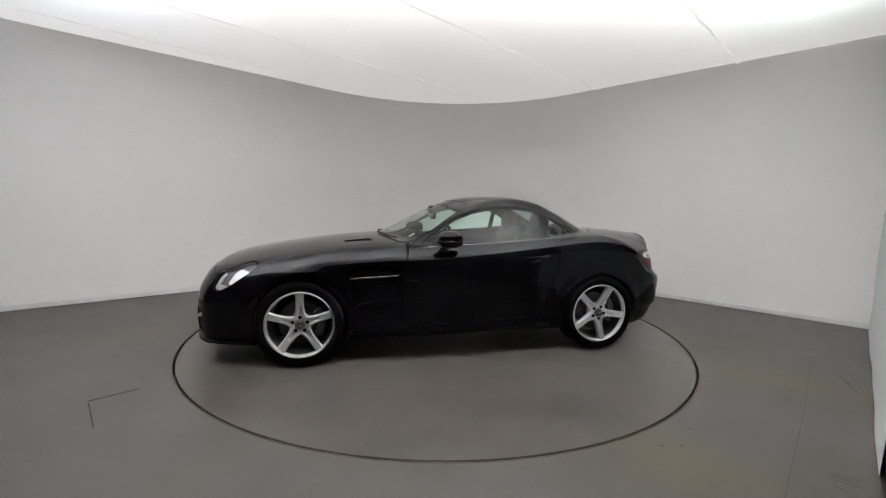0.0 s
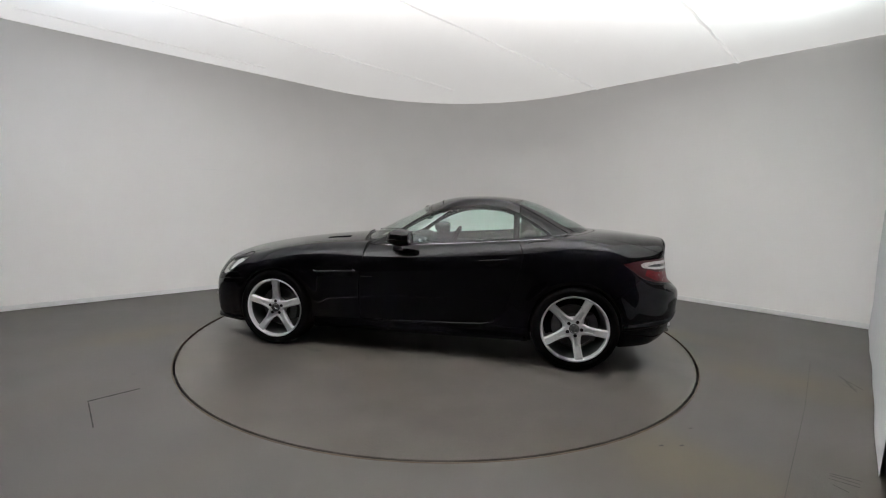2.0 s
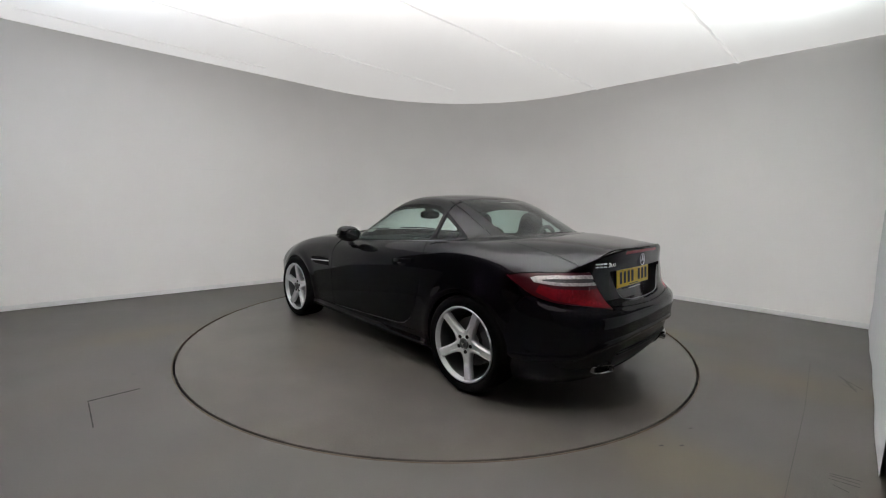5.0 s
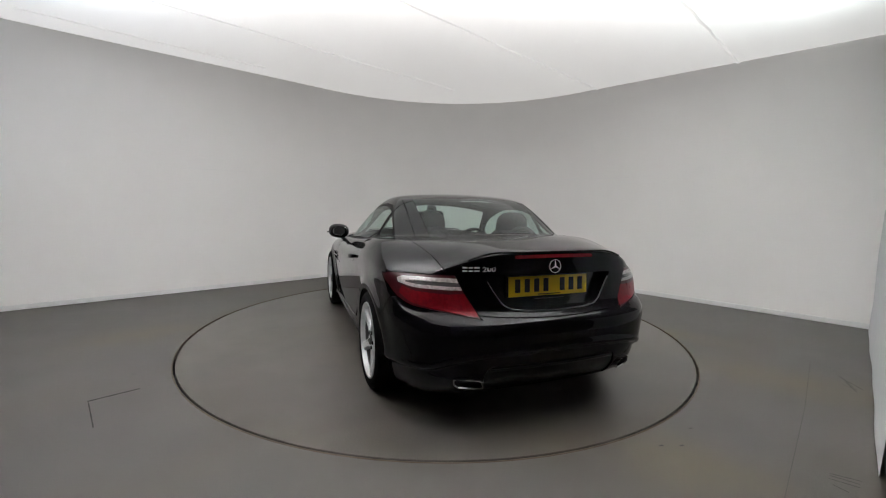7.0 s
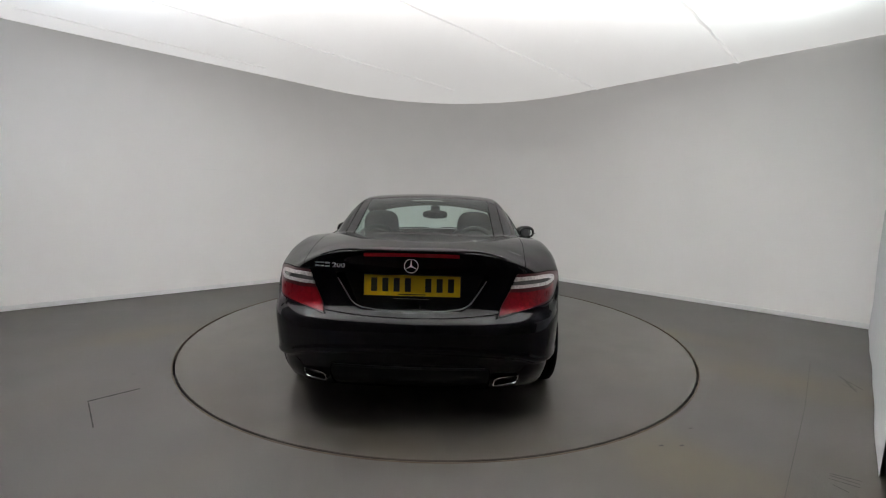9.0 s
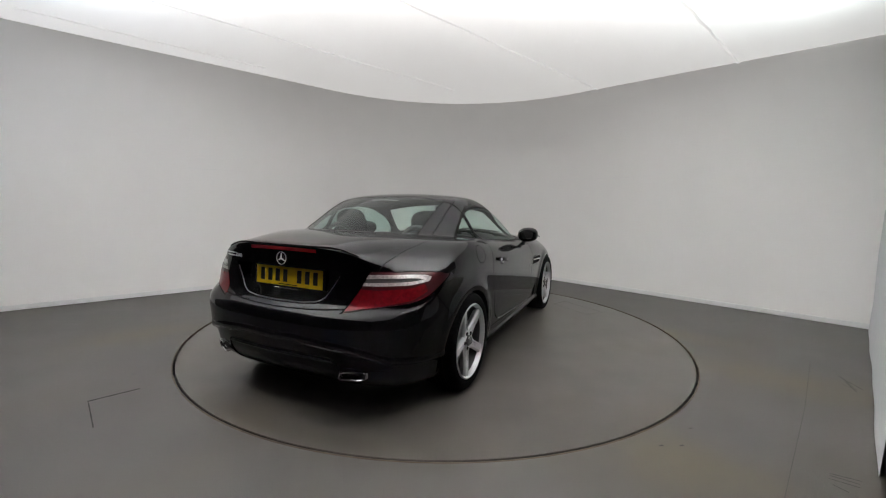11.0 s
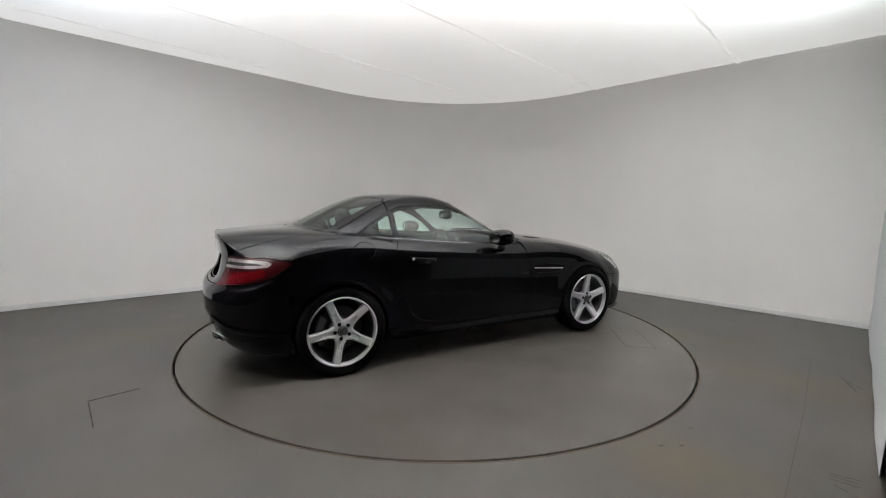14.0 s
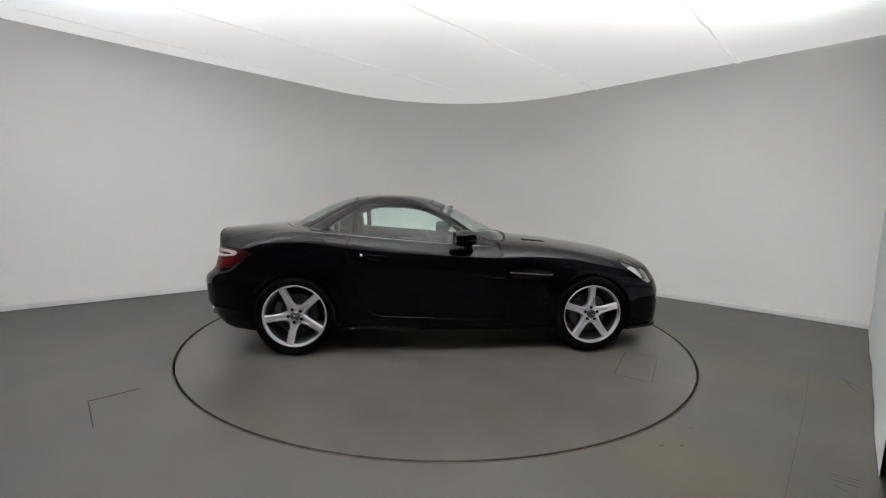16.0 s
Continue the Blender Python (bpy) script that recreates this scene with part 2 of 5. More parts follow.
def brown_stains(m, places, colour):
    """Brownish worn patches of uneven outline at places (x, y, half length, half width, turn)."""
    nt = m.node_tree
    b = nt.nodes["Principled BSDF"]
    link = nt.links.new
    co = nt.nodes.new("ShaderNodeTexCoord")
    nz = nt.nodes.new("ShaderNodeTexNoise")
    nz.inputs["Scale"].default_value, nz.inputs["Detail"].default_value = 5.0, 6
    link(co.outputs["Object"], nz.inputs["Vector"])
    out = b.inputs["Base Color"].links[0].from_socket
    for x, y, a, c, turn in places:
        mp = nt.nodes.new("ShaderNodeMapping")
        mp.vector_type = "TEXTURE"
        mp.inputs["Location"].default_value = (x, y, 0)
        mp.inputs["Rotation"].default_value = (0, 0, radians(turn))
        mp.inputs["Scale"].default_value = (a, c, 1)
        link(co.outputs["Object"], mp.inputs["Vector"])
        ln = nt.nodes.new("ShaderNodeVectorMath")
        ln.operation = "LENGTH"
        link(mp.outputs[0], ln.inputs[0])
        ad = nt.nodes.new("ShaderNodeMath")
        ad.operation = "MULTIPLY_ADD"
        link(nz.outputs["Fac"], ad.inputs[0])
        ad.inputs[1].default_value = 1.1
        link(ln.outputs["Value"], ad.inputs[2])
        r = nt.nodes.new("ShaderNodeMapRange")
        r.inputs[1].default_value, r.inputs[2].default_value = 1.45, 0.5
        r.inputs[3].default_value, r.inputs[4].default_value = 0.0, 0.9
        link(ad.outputs[0], r.inputs[0])
        mx = nt.nodes.new("ShaderNodeMixRGB")
        mx.inputs[2].default_value = (*colour, 1)
        link(r.outputs[0], mx.inputs[0])
        link(out, mx.inputs[1])
        out = mx.outputs[0]
    link(out, b.inputs["Base Color"])


brown_stains(M_FLOOR, [(2.55, -1.28, 1.1, 0.42, -38), (1.2, -2.25, 0.6, 0.35, -35), (2.3, -0.2, 0.8, 0.3, -35), (-2.7, -0.5, 0.7, 0.4, 40)], (0.098, 0.081, 0.050))

# white cloth drawn along the entrance
bm = bmesh.new()
rows = []
d = (Vector((2.20, -2.20)) - Vector((4.50, 0.03))).normalized()
for k in range(91):
    t = k / 90
    wob = 0.003 * math.sin(t * 9) + 0.002 * math.sin(t * 23 + 1)
    q = Vector((4.50, 0.03)) + d * (3.42 * t) + Vector((-0.7, 0.7)) * (0.024 + wob)
    hem = 0.003 + 0.004 * abs(math.sin(t * 11))
    rows.append([bm.verts.new((q.x + 0.02 * s, q.y - 0.02 * s, z)) for s, z in ((0, hem), (0.3, 0.3), (0, 0.8), (0.2, 1.25), (1.0, 1.25), (1.0, hem))])
for r0, r1 in zip(rows, rows[1:]):
    for i in range(5):
        bm.faces.new((r0[i], r0[i + 1], r1[i + 1], r1[i]))
tagged(part("curtain", bm, M_CURTAIN), "white cloth screen with a wavy hem along the entrance", "curtain")
# turntable: a steel disc covered with vinyl
turntable = new("turntable")
tagged(turntable, "round grey vinyl-covered turntable flush with the floor", "turntable")
bm = bmesh.new()
lathe(bm, [(0.0001, 0.0), (0.5, 0.0), (1.2, 0.0), (RING - 0.020, 0.0), (RING - 0.017, -0.003), (RING - 0.017, -0.1)], 160, "z")
part("disc", bm, M_TABLE, turntable)


# ---- car materials ----
def glass(name, tint, gloss=1.0, rough=0.0):
    """A clear pane: tinted passage with a Fresnel reflection."""
    m = bpy.data.materials.new(name)
    m.use_nodes = True
    nt = m.node_tree
    nt.nodes.remove(nt.nodes["Principled BSDF"])
    t = nt.nodes.new("ShaderNodeBsdfTransparent")
    t.inputs[0].default_value = (*tint, 1)
    g = nt.nodes.new("ShaderNodeBsdfGlossy")
    g.inputs["Roughness"].default_value = rough
    g.inputs[0].default_value = (gloss, gloss, gloss, 1)
    w = nt.nodes.new("ShaderNodeLayerWeight")
    w.inputs[0].default_value = 0.5
    e = nt.nodes.new("ShaderNodeMath")
    e.operation = "POWER"
    e.inputs[1].default_value = 5.0
    f = nt.nodes.new("ShaderNodeMath")
    f.operation = "MULTIPLY_ADD"
    f.inputs[1].default_value, f.inputs[2].default_value = 0.93, 0.04
    nt.links.new(w.outputs["Facing"], e.inputs[0])
    nt.links.new(e.outputs[0], f.inputs[0])
    x = nt.nodes.new("ShaderNodeMixShader")
    nt.links.new(f.outputs[0], x.inputs[0])
    nt.links.new(t.outputs[0], x.inputs[1])
    nt.links.new(g.outputs[0], x.inputs[2])
    nt.links.new(x.outputs[0], nt.nodes["Material Output"].inputs[0])
    return m


M_PAINT = material("black_metallic_paint", (0.0021, 0.0019, 0.0028), 0.42, metal=0.0, coat=1.0, spec=0.025, vary=0.05, scale=3, fine=0.25, fine_scale=900)
M_PAINT.node_tree.nodes["Principled BSDF"].inputs["Coat IOR"].default_value = 1.33
M_PAINT.node_tree.nodes["Principled BSDF"].inputs["Specular Tint"].default_value = (0.80, 0.82, 1.0, 1)
M_UNDER = material("dark_trim", (0.006, 0.006, 0.006), 0.7, vary=0.1, spec=0.15)
M_PLASTIC = material("black_plastic", (0.007, 0.007, 0.008), 0.45, spec=0.25, bump=0.1, bump_scale=500, vary=0.1)
M_GLOSSBLK = material("gloss_black", (0.006, 0.006, 0.007), 0.12, coat=0.5)
M_CHROME = material("chrome", (0.80, 0.80, 0.80), 0.09, metal=1.0, vary=0.02)
M_ALLOY = material("silver_alloy", (0.55, 0.555, 0.57), 0.45, metal=0.45, coat=0.15, vary=0.03, scale=20)
M_ALLOYD = material("grey_alloy", (0.22, 0.22, 0.225), 0.4, metal=0.6, vary=0.05, scale=20)
M_TYRE = material("tyre_rubber", (0.0045, 0.0045, 0.0047), 0.7, vary=0.15, scale=10, bump=0.2, bump_scale=120, spec=0.06)
M_DISC = material("brake_disc_iron", (0.10, 0.097, 0.094), 0.45, metal=0.8, vary=0.1, scale=25)
M_CALIPER = material("caliper_grey", (0.10, 0.10, 0.10), 0.5, metal=0.4, vary=0.1)
M_RED = material("tail_red", (0.15, 0.003, 0.007), 0.3, spec=0.2, coat=0.2, vary=0.25, scale=45, fine=0.2, fine_scale=160)
M_BRAKE = material("brake_light_red", (0.30, 0.006, 0.010), 0.3, spec=0.25, coat=0.2, vary=0.1, scale=30)
M_DARKRED = material("tail_dark_red", (0.045, 0.002, 0.004), 0.3, spec=0.3, coat=0.4, vary=0.06, scale=25)
M_CLEARLAMP = material("clear_lamp", (0.46, 0.44, 0.44), 0.3, metal=0.1, coat=0.6, fine=0.3, fine_scale=90)
M_SMOKE = material("smoked_lamp", (0.085, 0.087, 0.09), 0.25, coat=1.0, fine=0.2, fine_scale=120)
M_YELLOW = material("plate_yellow", (0.86, 0.58, 0.012), 0.35, coat=0.3, vary=0.03, scale=10)
M_FRAME = material("black_window_seal", (0.008, 0.008, 0.009), 0.5, spec=0.12, vary=0.1)
M_WHITEPL = material("plate_white", (0.72, 0.72, 0.70), 0.35, coat=0.3, vary=0.03)
M_BLACKINK = material("plate_black", (0.012, 0.012, 0.012), 0.5)
M_LEATHER = material("grey_leather", (0.009, 0.009, 0.010), 0.6, spec=0.15, vary=0.1, scale=12, bump=0.25, bump_scale=160)
M_DASH = material("dash_vinyl", (0.013, 0.013, 0.014), 0.7, spec=0.15, vary=0.1, bump=0.2, bump_scale=250)
M_CARPET = material("carpet", (0.015, 0.015, 0.016), 0.95, vary=0.2, bump=0.4, bump_scale=300)
M_SILVERTRIM = material("silver_trim", (0.5, 0.5, 0.51), 0.25, metal=0.9)
M_STEEL = material("exhaust_steel", (0.6, 0.6, 0.6), 0.15, metal=1.0, vary=0.06)
M_BADGE = material("bright_silver_badge", (0.78, 0.78, 0.79), 0.3, metal=0.25, coat=0.5)
M_LAMPWHITE = material("white_reflector", (0.85, 0.85, 0.86), 0.25, metal=0.1, coat=0.5)
M_HOOP = material("dark_hoop", (0.03, 0.03, 0.032), 0.4)
# Near-black for joints, and for openings whose shade is put into the colour.
M_HOLE = material("hole_and_joint_black", (0.006, 0.006, 0.006), 0.9)
G_SIDE = glass("side_glass", (0.74, 0.90, 0.85), 0.7)
G_FRONT = glass("windscreen_glass", (0.88, 0.975, 0.94))
G_REAR = glass("rear_glass", (0.62, 0.74, 0.70))
G_LENS = glass("lamp_lens", (0.92, 0.92, 0.92))


# ---- the car's skin, as the zero level of a smooth field ----
def spline(pairs):
    """A smooth curve through (place, value) pairs, flat beyond its ends."""
    xs, ys = np.array([q[0] for q in pairs], float), np.array([q[1] for q in pairs], float)
    h = np.diff(xs)
    d = np.diff(ys) / h
    m = np.empty_like(ys)
    m[0], m[-1] = d[0], d[-1]
    m[1:-1] = (d[:-1] * h[1:] + d[1:] * h[:-1]) / (h[1:] + h[:-1])

    def at(x):
        x = np.clip(x, xs[0], xs[-1])
        i = np.clip(np.searchsorted(xs, x) - 1, 0, len(h) - 1)
        t = (x - xs[i]) / h[i]
        t2, t3 = t * t, t * t * t
        return ys[i] * (2 * t3 - 3 * t2 + 1) + m[i] * h[i] * (t3 - 2 * t2 + t) + ys[i + 1] * (3 * t2 - 2 * t3) + m[i + 1] * h[i] * (t3 - t2)
    return at


# plan of one half, nose to tail
PLAN = [(2.060, 0), (2.052, .22), (2.022, .43), (1.962, .60), (1.865, .725), (1.70, .800), (1.47, .838), (1.215, .857), (.8, .870), (.4, .8785), (0, .884), (-.4, .8875),
        (-.8, .889), (-1.215, .887), (-1.50, .873), (-1.71, .838), (-1.865, .762), (-1.968, .64), (-2.033, .45), (-2.055, .22), (-2.062, 0)]
full = np.array([(x, -y) for x, y in PLAN[3:0:-1]] + PLAN + [(x, -y) for x, y in PLAN[-2:-5:-1]])
run = np.concatenate([[0], np.cumsum(np.hypot(*np.diff(full, axis=0).T))])
fx, fy = spline(list(zip(run, full[:, 0]))), spline(list(zip(run, full[:, 1])))
ss = np.linspace(run[3] - 0.3, run[3 + len(PLAN) - 1] + 0.3, 640)
CX, CY = fx(ss), fy(ss)
tx, ty = np.gradient(CX, ss), np.gradient(CY, ss)
tl = np.hypot(tx, ty)
TX, TY = tx / tl, ty / tl
NX, NY = -TY, TX
if NY[320] < 0:
    NX, NY = -NX, -NY


def plan_distance(x, y):
    """Signed distance to the plan outline, its normal's x and the run along it."""
    d, nx, u = np.empty_like(x), np.empty_like(x), np.empty_like(x)
    for i in range(0, len(x), 4000):
        a, b = x[i:i + 4000, None], y[i:i + 4000, None]
        k = np.argmin((a - CX) ** 2 + (b - CY) ** 2, 1)
        px, py = x[i:i + 4000] - CX[k], y[i:i + 4000] - CY[k]
        d[i:i + 4000] = px * NX[k] + py * NY[k]
        along = px * TX[k] + py * TY[k]
        nx[i:i + 4000] = np.interp(ss[k] + along, ss, NX)
        u[i:i + 4000] = ss[k] + along
    return d, nx, u


crown = spline([(-2.3, .93), (-2.05, .955), (-1.95, .968), (-1.85, .978), (-1.64, .997), (-1.45, 1.005), (-1.3, 1.003), (-1.0, .985), (-.5, .955), (.2, .935), (.5, .938),
                (.72, .925), (1.09, .890), (1.35, .858), (1.6, .818), (1.75, .786), (1.88, .745), (1.97, .692), (2.05, .61), (2.3, .40)])
edge_drop = spline([(-2.2, .26), (-1.95, .225), (-1.8, .17), (-1.7, .125), (-1.5, .065), (-1.3, .028), (-1.0, .012), (-.5, .02), (0, .035), (.4, .045), (.6, .044), (.94, .044),
                    (1.23, .060), (1.53, .092), (1.75, .11), (1.95, .10), (2.2, .10)])
drop_power = spline([(-2.2, 4.2), (-1.5, 3.8), (-1.0, 3), (0, 2.4), (2.2, 2.2)])
shoulder = spline([(-2.2, .86), (-1.8, .865), (-1.65, .915), (-1.5, .95), (-1.3, .972), (-1.0, .980), (-.8, .966), (-.41, .934), (0, .902), (.41, .884), (.6, .884), (.94, .855),
                   (1.23, .808), (1.53, .732), (1.8, .66), (2.1, .58)])
side_high = spline([(-.3, .55), (-.1, .22), (-.05, .155), (0, .105), (.03, .068), (.06, .037), (.09, .018), (.12, .006), (.15, .001), (.18, 0), (.25, 0), (.4, 0), (1, 0)])
side_low = spline([(-.2, .3), (.1, .14), (.16, .07), (.2, .052), (.25, .039), (.33, .0265), (.42, .0175), (.52, .0105), (.62, .0055), (.70, .0025), (.78, .0004), (.82, 0), (.9, 0), (1.5, 0)])
haunch = spline([(-2.2, .9), (-1.6, .85), (-1.2, .72), (-.8, .9), (0, 1), (.6, 1), (1.2, .85), (1.7, .9), (2.2, 1)])
rear_in = spline([(-.2, .6), (.12, .30), (.18, .13), (.23, .070), (.28, .038), (.345, .020), (.42, .010), (.50, .004), (.56, 0), (.60, .012), (.63, .045), (.66, .075), (.72, .098),
                  (.80, .108), (.88, .106), (.93, .096), (.97, .085), (1.05, .075)])
front_in = spline([(-.2, .5), (.10, .2), (.15, .06), (.2, .015), (.28, 0), (.42, .004), (.50, .012), (.56, .03), (.62, .06), (.68, .10), (.74, .17), (.82, .3)])
belly = spline([(-2.2, .26), (-1.9, .19), (-1.5, .165), (-.9, .175), (0, .165), (.9, .155), (1.5, .125), (1.9, .13), (2.2, .16)])
roof_line = spline([(-2.4, .38), (-1.75, .80), (-1.56, .915), (-1.42, .998), (-1.21, 1.112), (-1.05, 1.190), (-.88, 1.252), (-.67, 1.284), (-.45, 1.293), (-.25, 1.283), (-.10, 1.255), (.04, 1.205),
                    (.2, 1.133), (.42, 1.020), (.6, .925), (.8, .82), (1.2, .6), (2.2, .1)])
cabin_base = spline([(-2, .42), (-1.55, .50), (-1.35, .585), (-1.15, .668), (-.95, .728), (-.7, .762), (-.3, .772), (.1, .765), (.35, .745), (.55, .70), (.8, .6)])
blend = spline([(-.9, 0), (-.6, 0.08), (-.45, .5), (-.3, .92), (0, 1), (.1, 1)])
rear_bulge = spline([(-1.6, 1), (-1.0, 1), (-.8, .8), (-.55, 0), (1, 0)])
front_bulge = spline([(-1.6, 0), (-.5, 0), (-.25, .35), (0, .85), (.15, 1), (1, 1)])


def smax(a, b, k):
    return 0.5 * (a + b + np.sqrt((a - b) ** 2 + k * k)) - 0.15 * k


def smin(a, b, k):
    return -smax(-a, -b, k)


lamp_low = spline([(4.75, .86), (4.82, .82), (4.906, .745), (4.966, .704), (5.025, .676), (5.118, .660), (5.31, .652), (5.5, .652), (6.0, .64)])
ridge_low = spline([(4.6, .322), (4.75, .325), (4.9, .332), (5.1, .355), (5.26, .377), (5.34, .405), (5.44, .425), (5.65, .445), (6.0, .452)])


def ramp(t):
    """A soft step from 0 to 1."""
    t = np.clip(t, 0, 1)
    return t * t * (3 - 2 * t)


def field(p, run_too=False):
    """Below zero inside the car."""
    x, y, z = p[:, 0], np.abs(p[:, 1]), p[:, 2]
    d, nx, u = plan_distance(x, y)
    wf, wr = np.clip(nx, 0, 1) ** 1.5, np.clip(-nx, 0, 1) ** 1.5
    ws = 1 - wf - wr
    inset = ws * (side_high(shoulder(x) - z) * haunch(x) + side_low(z)) + wf * front_in(z) + wr * rear_in(z)
    for hub in (1.215, -1.215):
        r = np.hypot(x - hub, z - .318)
        inset = inset - 0.014 * np.exp(-((r - .36) / .055) ** 2) * ws * (z > -1)
    # ledge below the tail lamps, stepped lower edge of the tail, swelling of the sills
    corner = ramp((-x - 1.55) / .12)
    step = ramp((z - lamp_low(u) + .034) / .034) * (1 - ramp((z - .835) / .05))
    inset = inset + .020 * corner * (1 - wr) * step
    inset = inset + .024 * ramp((-x - 1.50) / .06) * (ramp((ridge_low(u) - z) / .026) - .25 * np.exp(-((z - ridge_low(u) - .014) / .013) ** 2))
    inset = inset - .026 * np.exp(-((z - .212) / .030) ** 2) * ws * ramp((.87 - np.abs(x)) / .03)
    wall = d + inset
    top = (z - (crown(x) - edge_drop(x) * (y / .72) ** drop_power(x))) * 0.97
    body = smax(wall, top, 0.022)
    body = smax(body, belly(x) - z, 0.03)
    xs = x + front_bulge(x) * .26 * y * y - rear_bulge(x) * .55 * y * y
    roof = (z - (roof_line(xs) - .085 * y * y)) * 0.88
    up = np.maximum(z - .92, -.07)
    side = y - (cabin_base(x) - .50 * up - .42 * up * np.abs(up))
    cabin = smax(smax(roof, side * 0.9, 0.035), .70 - z, .02)
    f = smin(body, cabin, 0.012)
    return (f, u) if run_too else f


def gradient(p, e=4e-4):
    g = np.empty_like(p)
    for k in range(3):
        s = np.zeros(3)
        s[k] = e
        g[:, k] = (field(p + s) - field(p - s)) / (2 * e)
    return g


def surface_net(h=0.0125):
    """Quads over the zero level on a grid, drawn onto it."""
    xs, ys, zs = np.arange(-2.16, 2.16, h), np.arange(-2.5 * h, .98, h), np.arange(.05, 1.36, h)
    shape = (len(xs), len(ys), len(zs))
    gx, gy, gz = np.meshgrid(xs, ys, zs, indexing="ij")
    flat = np.stack([gx.ravel(), gy.ravel(), gz.ravel()], 1)
    px, py = np.meshgrid(xs, ys, indexing="ij")
    f = np.empty(len(flat))
    global plan_distance
    keep = plan_distance
    d2, n2, u2 = keep(px.ravel(), np.abs(py.ravel()))
    spread = [np.repeat(q, shape[2]) for q in (d2, n2, u2)]
    plan_distance = lambda x, y: spread
    f = field(flat).reshape(shape)
    plan_distance = keep
    inside = f < 0
    corner = [(a, b, c) for a in (0, 1) for b in (0, 1) for c in (0, 1)]
    cell = lambda q, o: q[o[0]:shape[0] - 1 + o[0], o[1]:shape[1] - 1 + o[1], o[2]:shape[2] - 1 + o[2]]
    some = sum(cell(inside, o).astype(int) for o in corner)
    mixed = (some > 0) & (some < 8)
    index = -np.ones(mixed.shape, int)
    index[mixed] = np.arange(mixed.sum())
    i, j, k = np.nonzero(mixed)
    v = np.stack([xs[i] + h / 2, ys[j] + h / 2, zs[k] + h / 2], 1)
    quads = []
    for ax in range(3):
        lo = [slice(1, -1)] * 3
        hi = [slice(1, -1)] * 3
        lo[ax], hi[ax] = slice(0, -1), slice(1, None)
        a, b = inside[tuple(lo)], inside[tuple(hi)]
        for flip, hit in ((False, a & ~b), (True, ~a & b)):
            q = np.argwhere(hit)
            if not len(q):
                continue
            o = np.ones(3, int)
            o[ax] = 0
            q = q + o
            e1, e2 = np.eye(3, dtype=int)[(ax + 1) % 3], np.eye(3, dtype=int)[(ax + 2) % 3]
            ids = [index[tuple((q - s).T)] for s in (e1 + e2, e2, 0 * e1, e1)]
            quads.append(np.stack(ids if not flip else ids[::-1], 1))
    quads = np.concatenate(quads)
    quads = quads[(quads >= 0).all(1)]
    for _ in range(4):
        g = gradient(v)
        step = field(v) / np.maximum((g * g).sum(1), .05)
        v = v - g * np.clip(step, -h, h)[:, None]
    g = gradient(v)
    n = g / np.linalg.norm(g, axis=1, keepdims=True)
    f3 = np.concatenate([quads[:, [0, 1, 2]], quads[:, [0, 2, 3]]])
    return v, n, f3


def split(mesh, g):
    """Cuts a mesh along g = 0; returns the parts below and above."""
    v, n, f = mesh
    neg = g < 0
    s = neg[f].sum(1)
    mixed = f[(s > 0) & (s < 3)]
    new_v, new_n, lut = [], [], {}
    extra = {True: [], False: []}
    base = len(v)

    def cut(a, b):
        key = (a, b) if a < b else (b, a)
        if key not in lut:
            a, b = key
            t = g[a] / (g[a] - g[b])
            lut[key] = base + len(new_v)
            new_v.append(v[a] + (v[b] - v[a]) * t)
            new_n.append(n[a] + (n[b] - n[a]) * t)
        return lut[key]
    for tri in mixed.tolist():
        one = [neg[q] for q in tri]
        lone = one.index(True) if sum(one) == 1 else one.index(False)
        a, b, c = tri[lone], tri[(lone + 1) % 3], tri[(lone + 2) % 3]
        p, q = cut(a, b), cut(a, c)
        extra[bool(neg[a])].append((a, p, q))
        extra[not neg[a]] += [(p, b, c), (p, c, q)]
    vv = np.concatenate([v, np.array(new_v)]) if new_v else v
    nn = np.concatenate([n, np.array(new_n)]) if new_n else n
    out = []
    for keep, whole in ((True, f[s == 3]), (False, f[s == 0])):
        ff = np.concatenate([whole, np.array(extra[keep], int).reshape(-1, 3)])
        used = np.unique(ff)
        back = np.zeros(len(vv), int)
        back[used] = np.arange(len(used))
        out.append((vv[used], nn[used], back[ff]))
    return out


def poly_distance(px, py, poly):
    """Signed distance to a polygon, below zero inside."""
    best, odd = np.full(len(px), 1e9), np.zeros(len(px), bool)
    for (ax, ay), (bx, by) in zip(poly, poly[1:] + poly[:1]):
        ex, ey = bx - ax, by - ay
        if ex == 0 and ey == 0:
            continue
        t = np.clip(((px - ax) * ex + (py - ay) * ey) / (ex * ex + ey * ey), 0, 1)
        best = np.minimum(best, (px - ax - t * ex) ** 2 + (py - ay - t * ey) ** 2)
        cross = (ay > py) != (by > py)
        with np.errstate(divide="ignore", invalid="ignore"):
            odd ^= cross & (px < (by - ay != 0) * (bx - ax) * (py - ay) / (by - ay if by != ay else 1) + ax)
    return np.where(odd, -1, 1) * np.sqrt(best)


def curve_through(pts, steps=6):
    """A closed smooth polygon through points."""
    out, n = [], len(pts)
    for i in range(n):
        p = [np.array(pts[(i + k) % n], float) for k in (-1, 0, 1, 2)]
        for k in range(steps):
            t = k / steps
            out.append(tuple(0.5 * (2 * p[1] + (p[2] - p[0]) * t + (2 * p[0] - 5 * p[1] + 4 * p[2] - p[3]) * t * t + (3 * p[1] - p[0] - 3 * p[2] + p[3]) * t ** 3)))
    return out


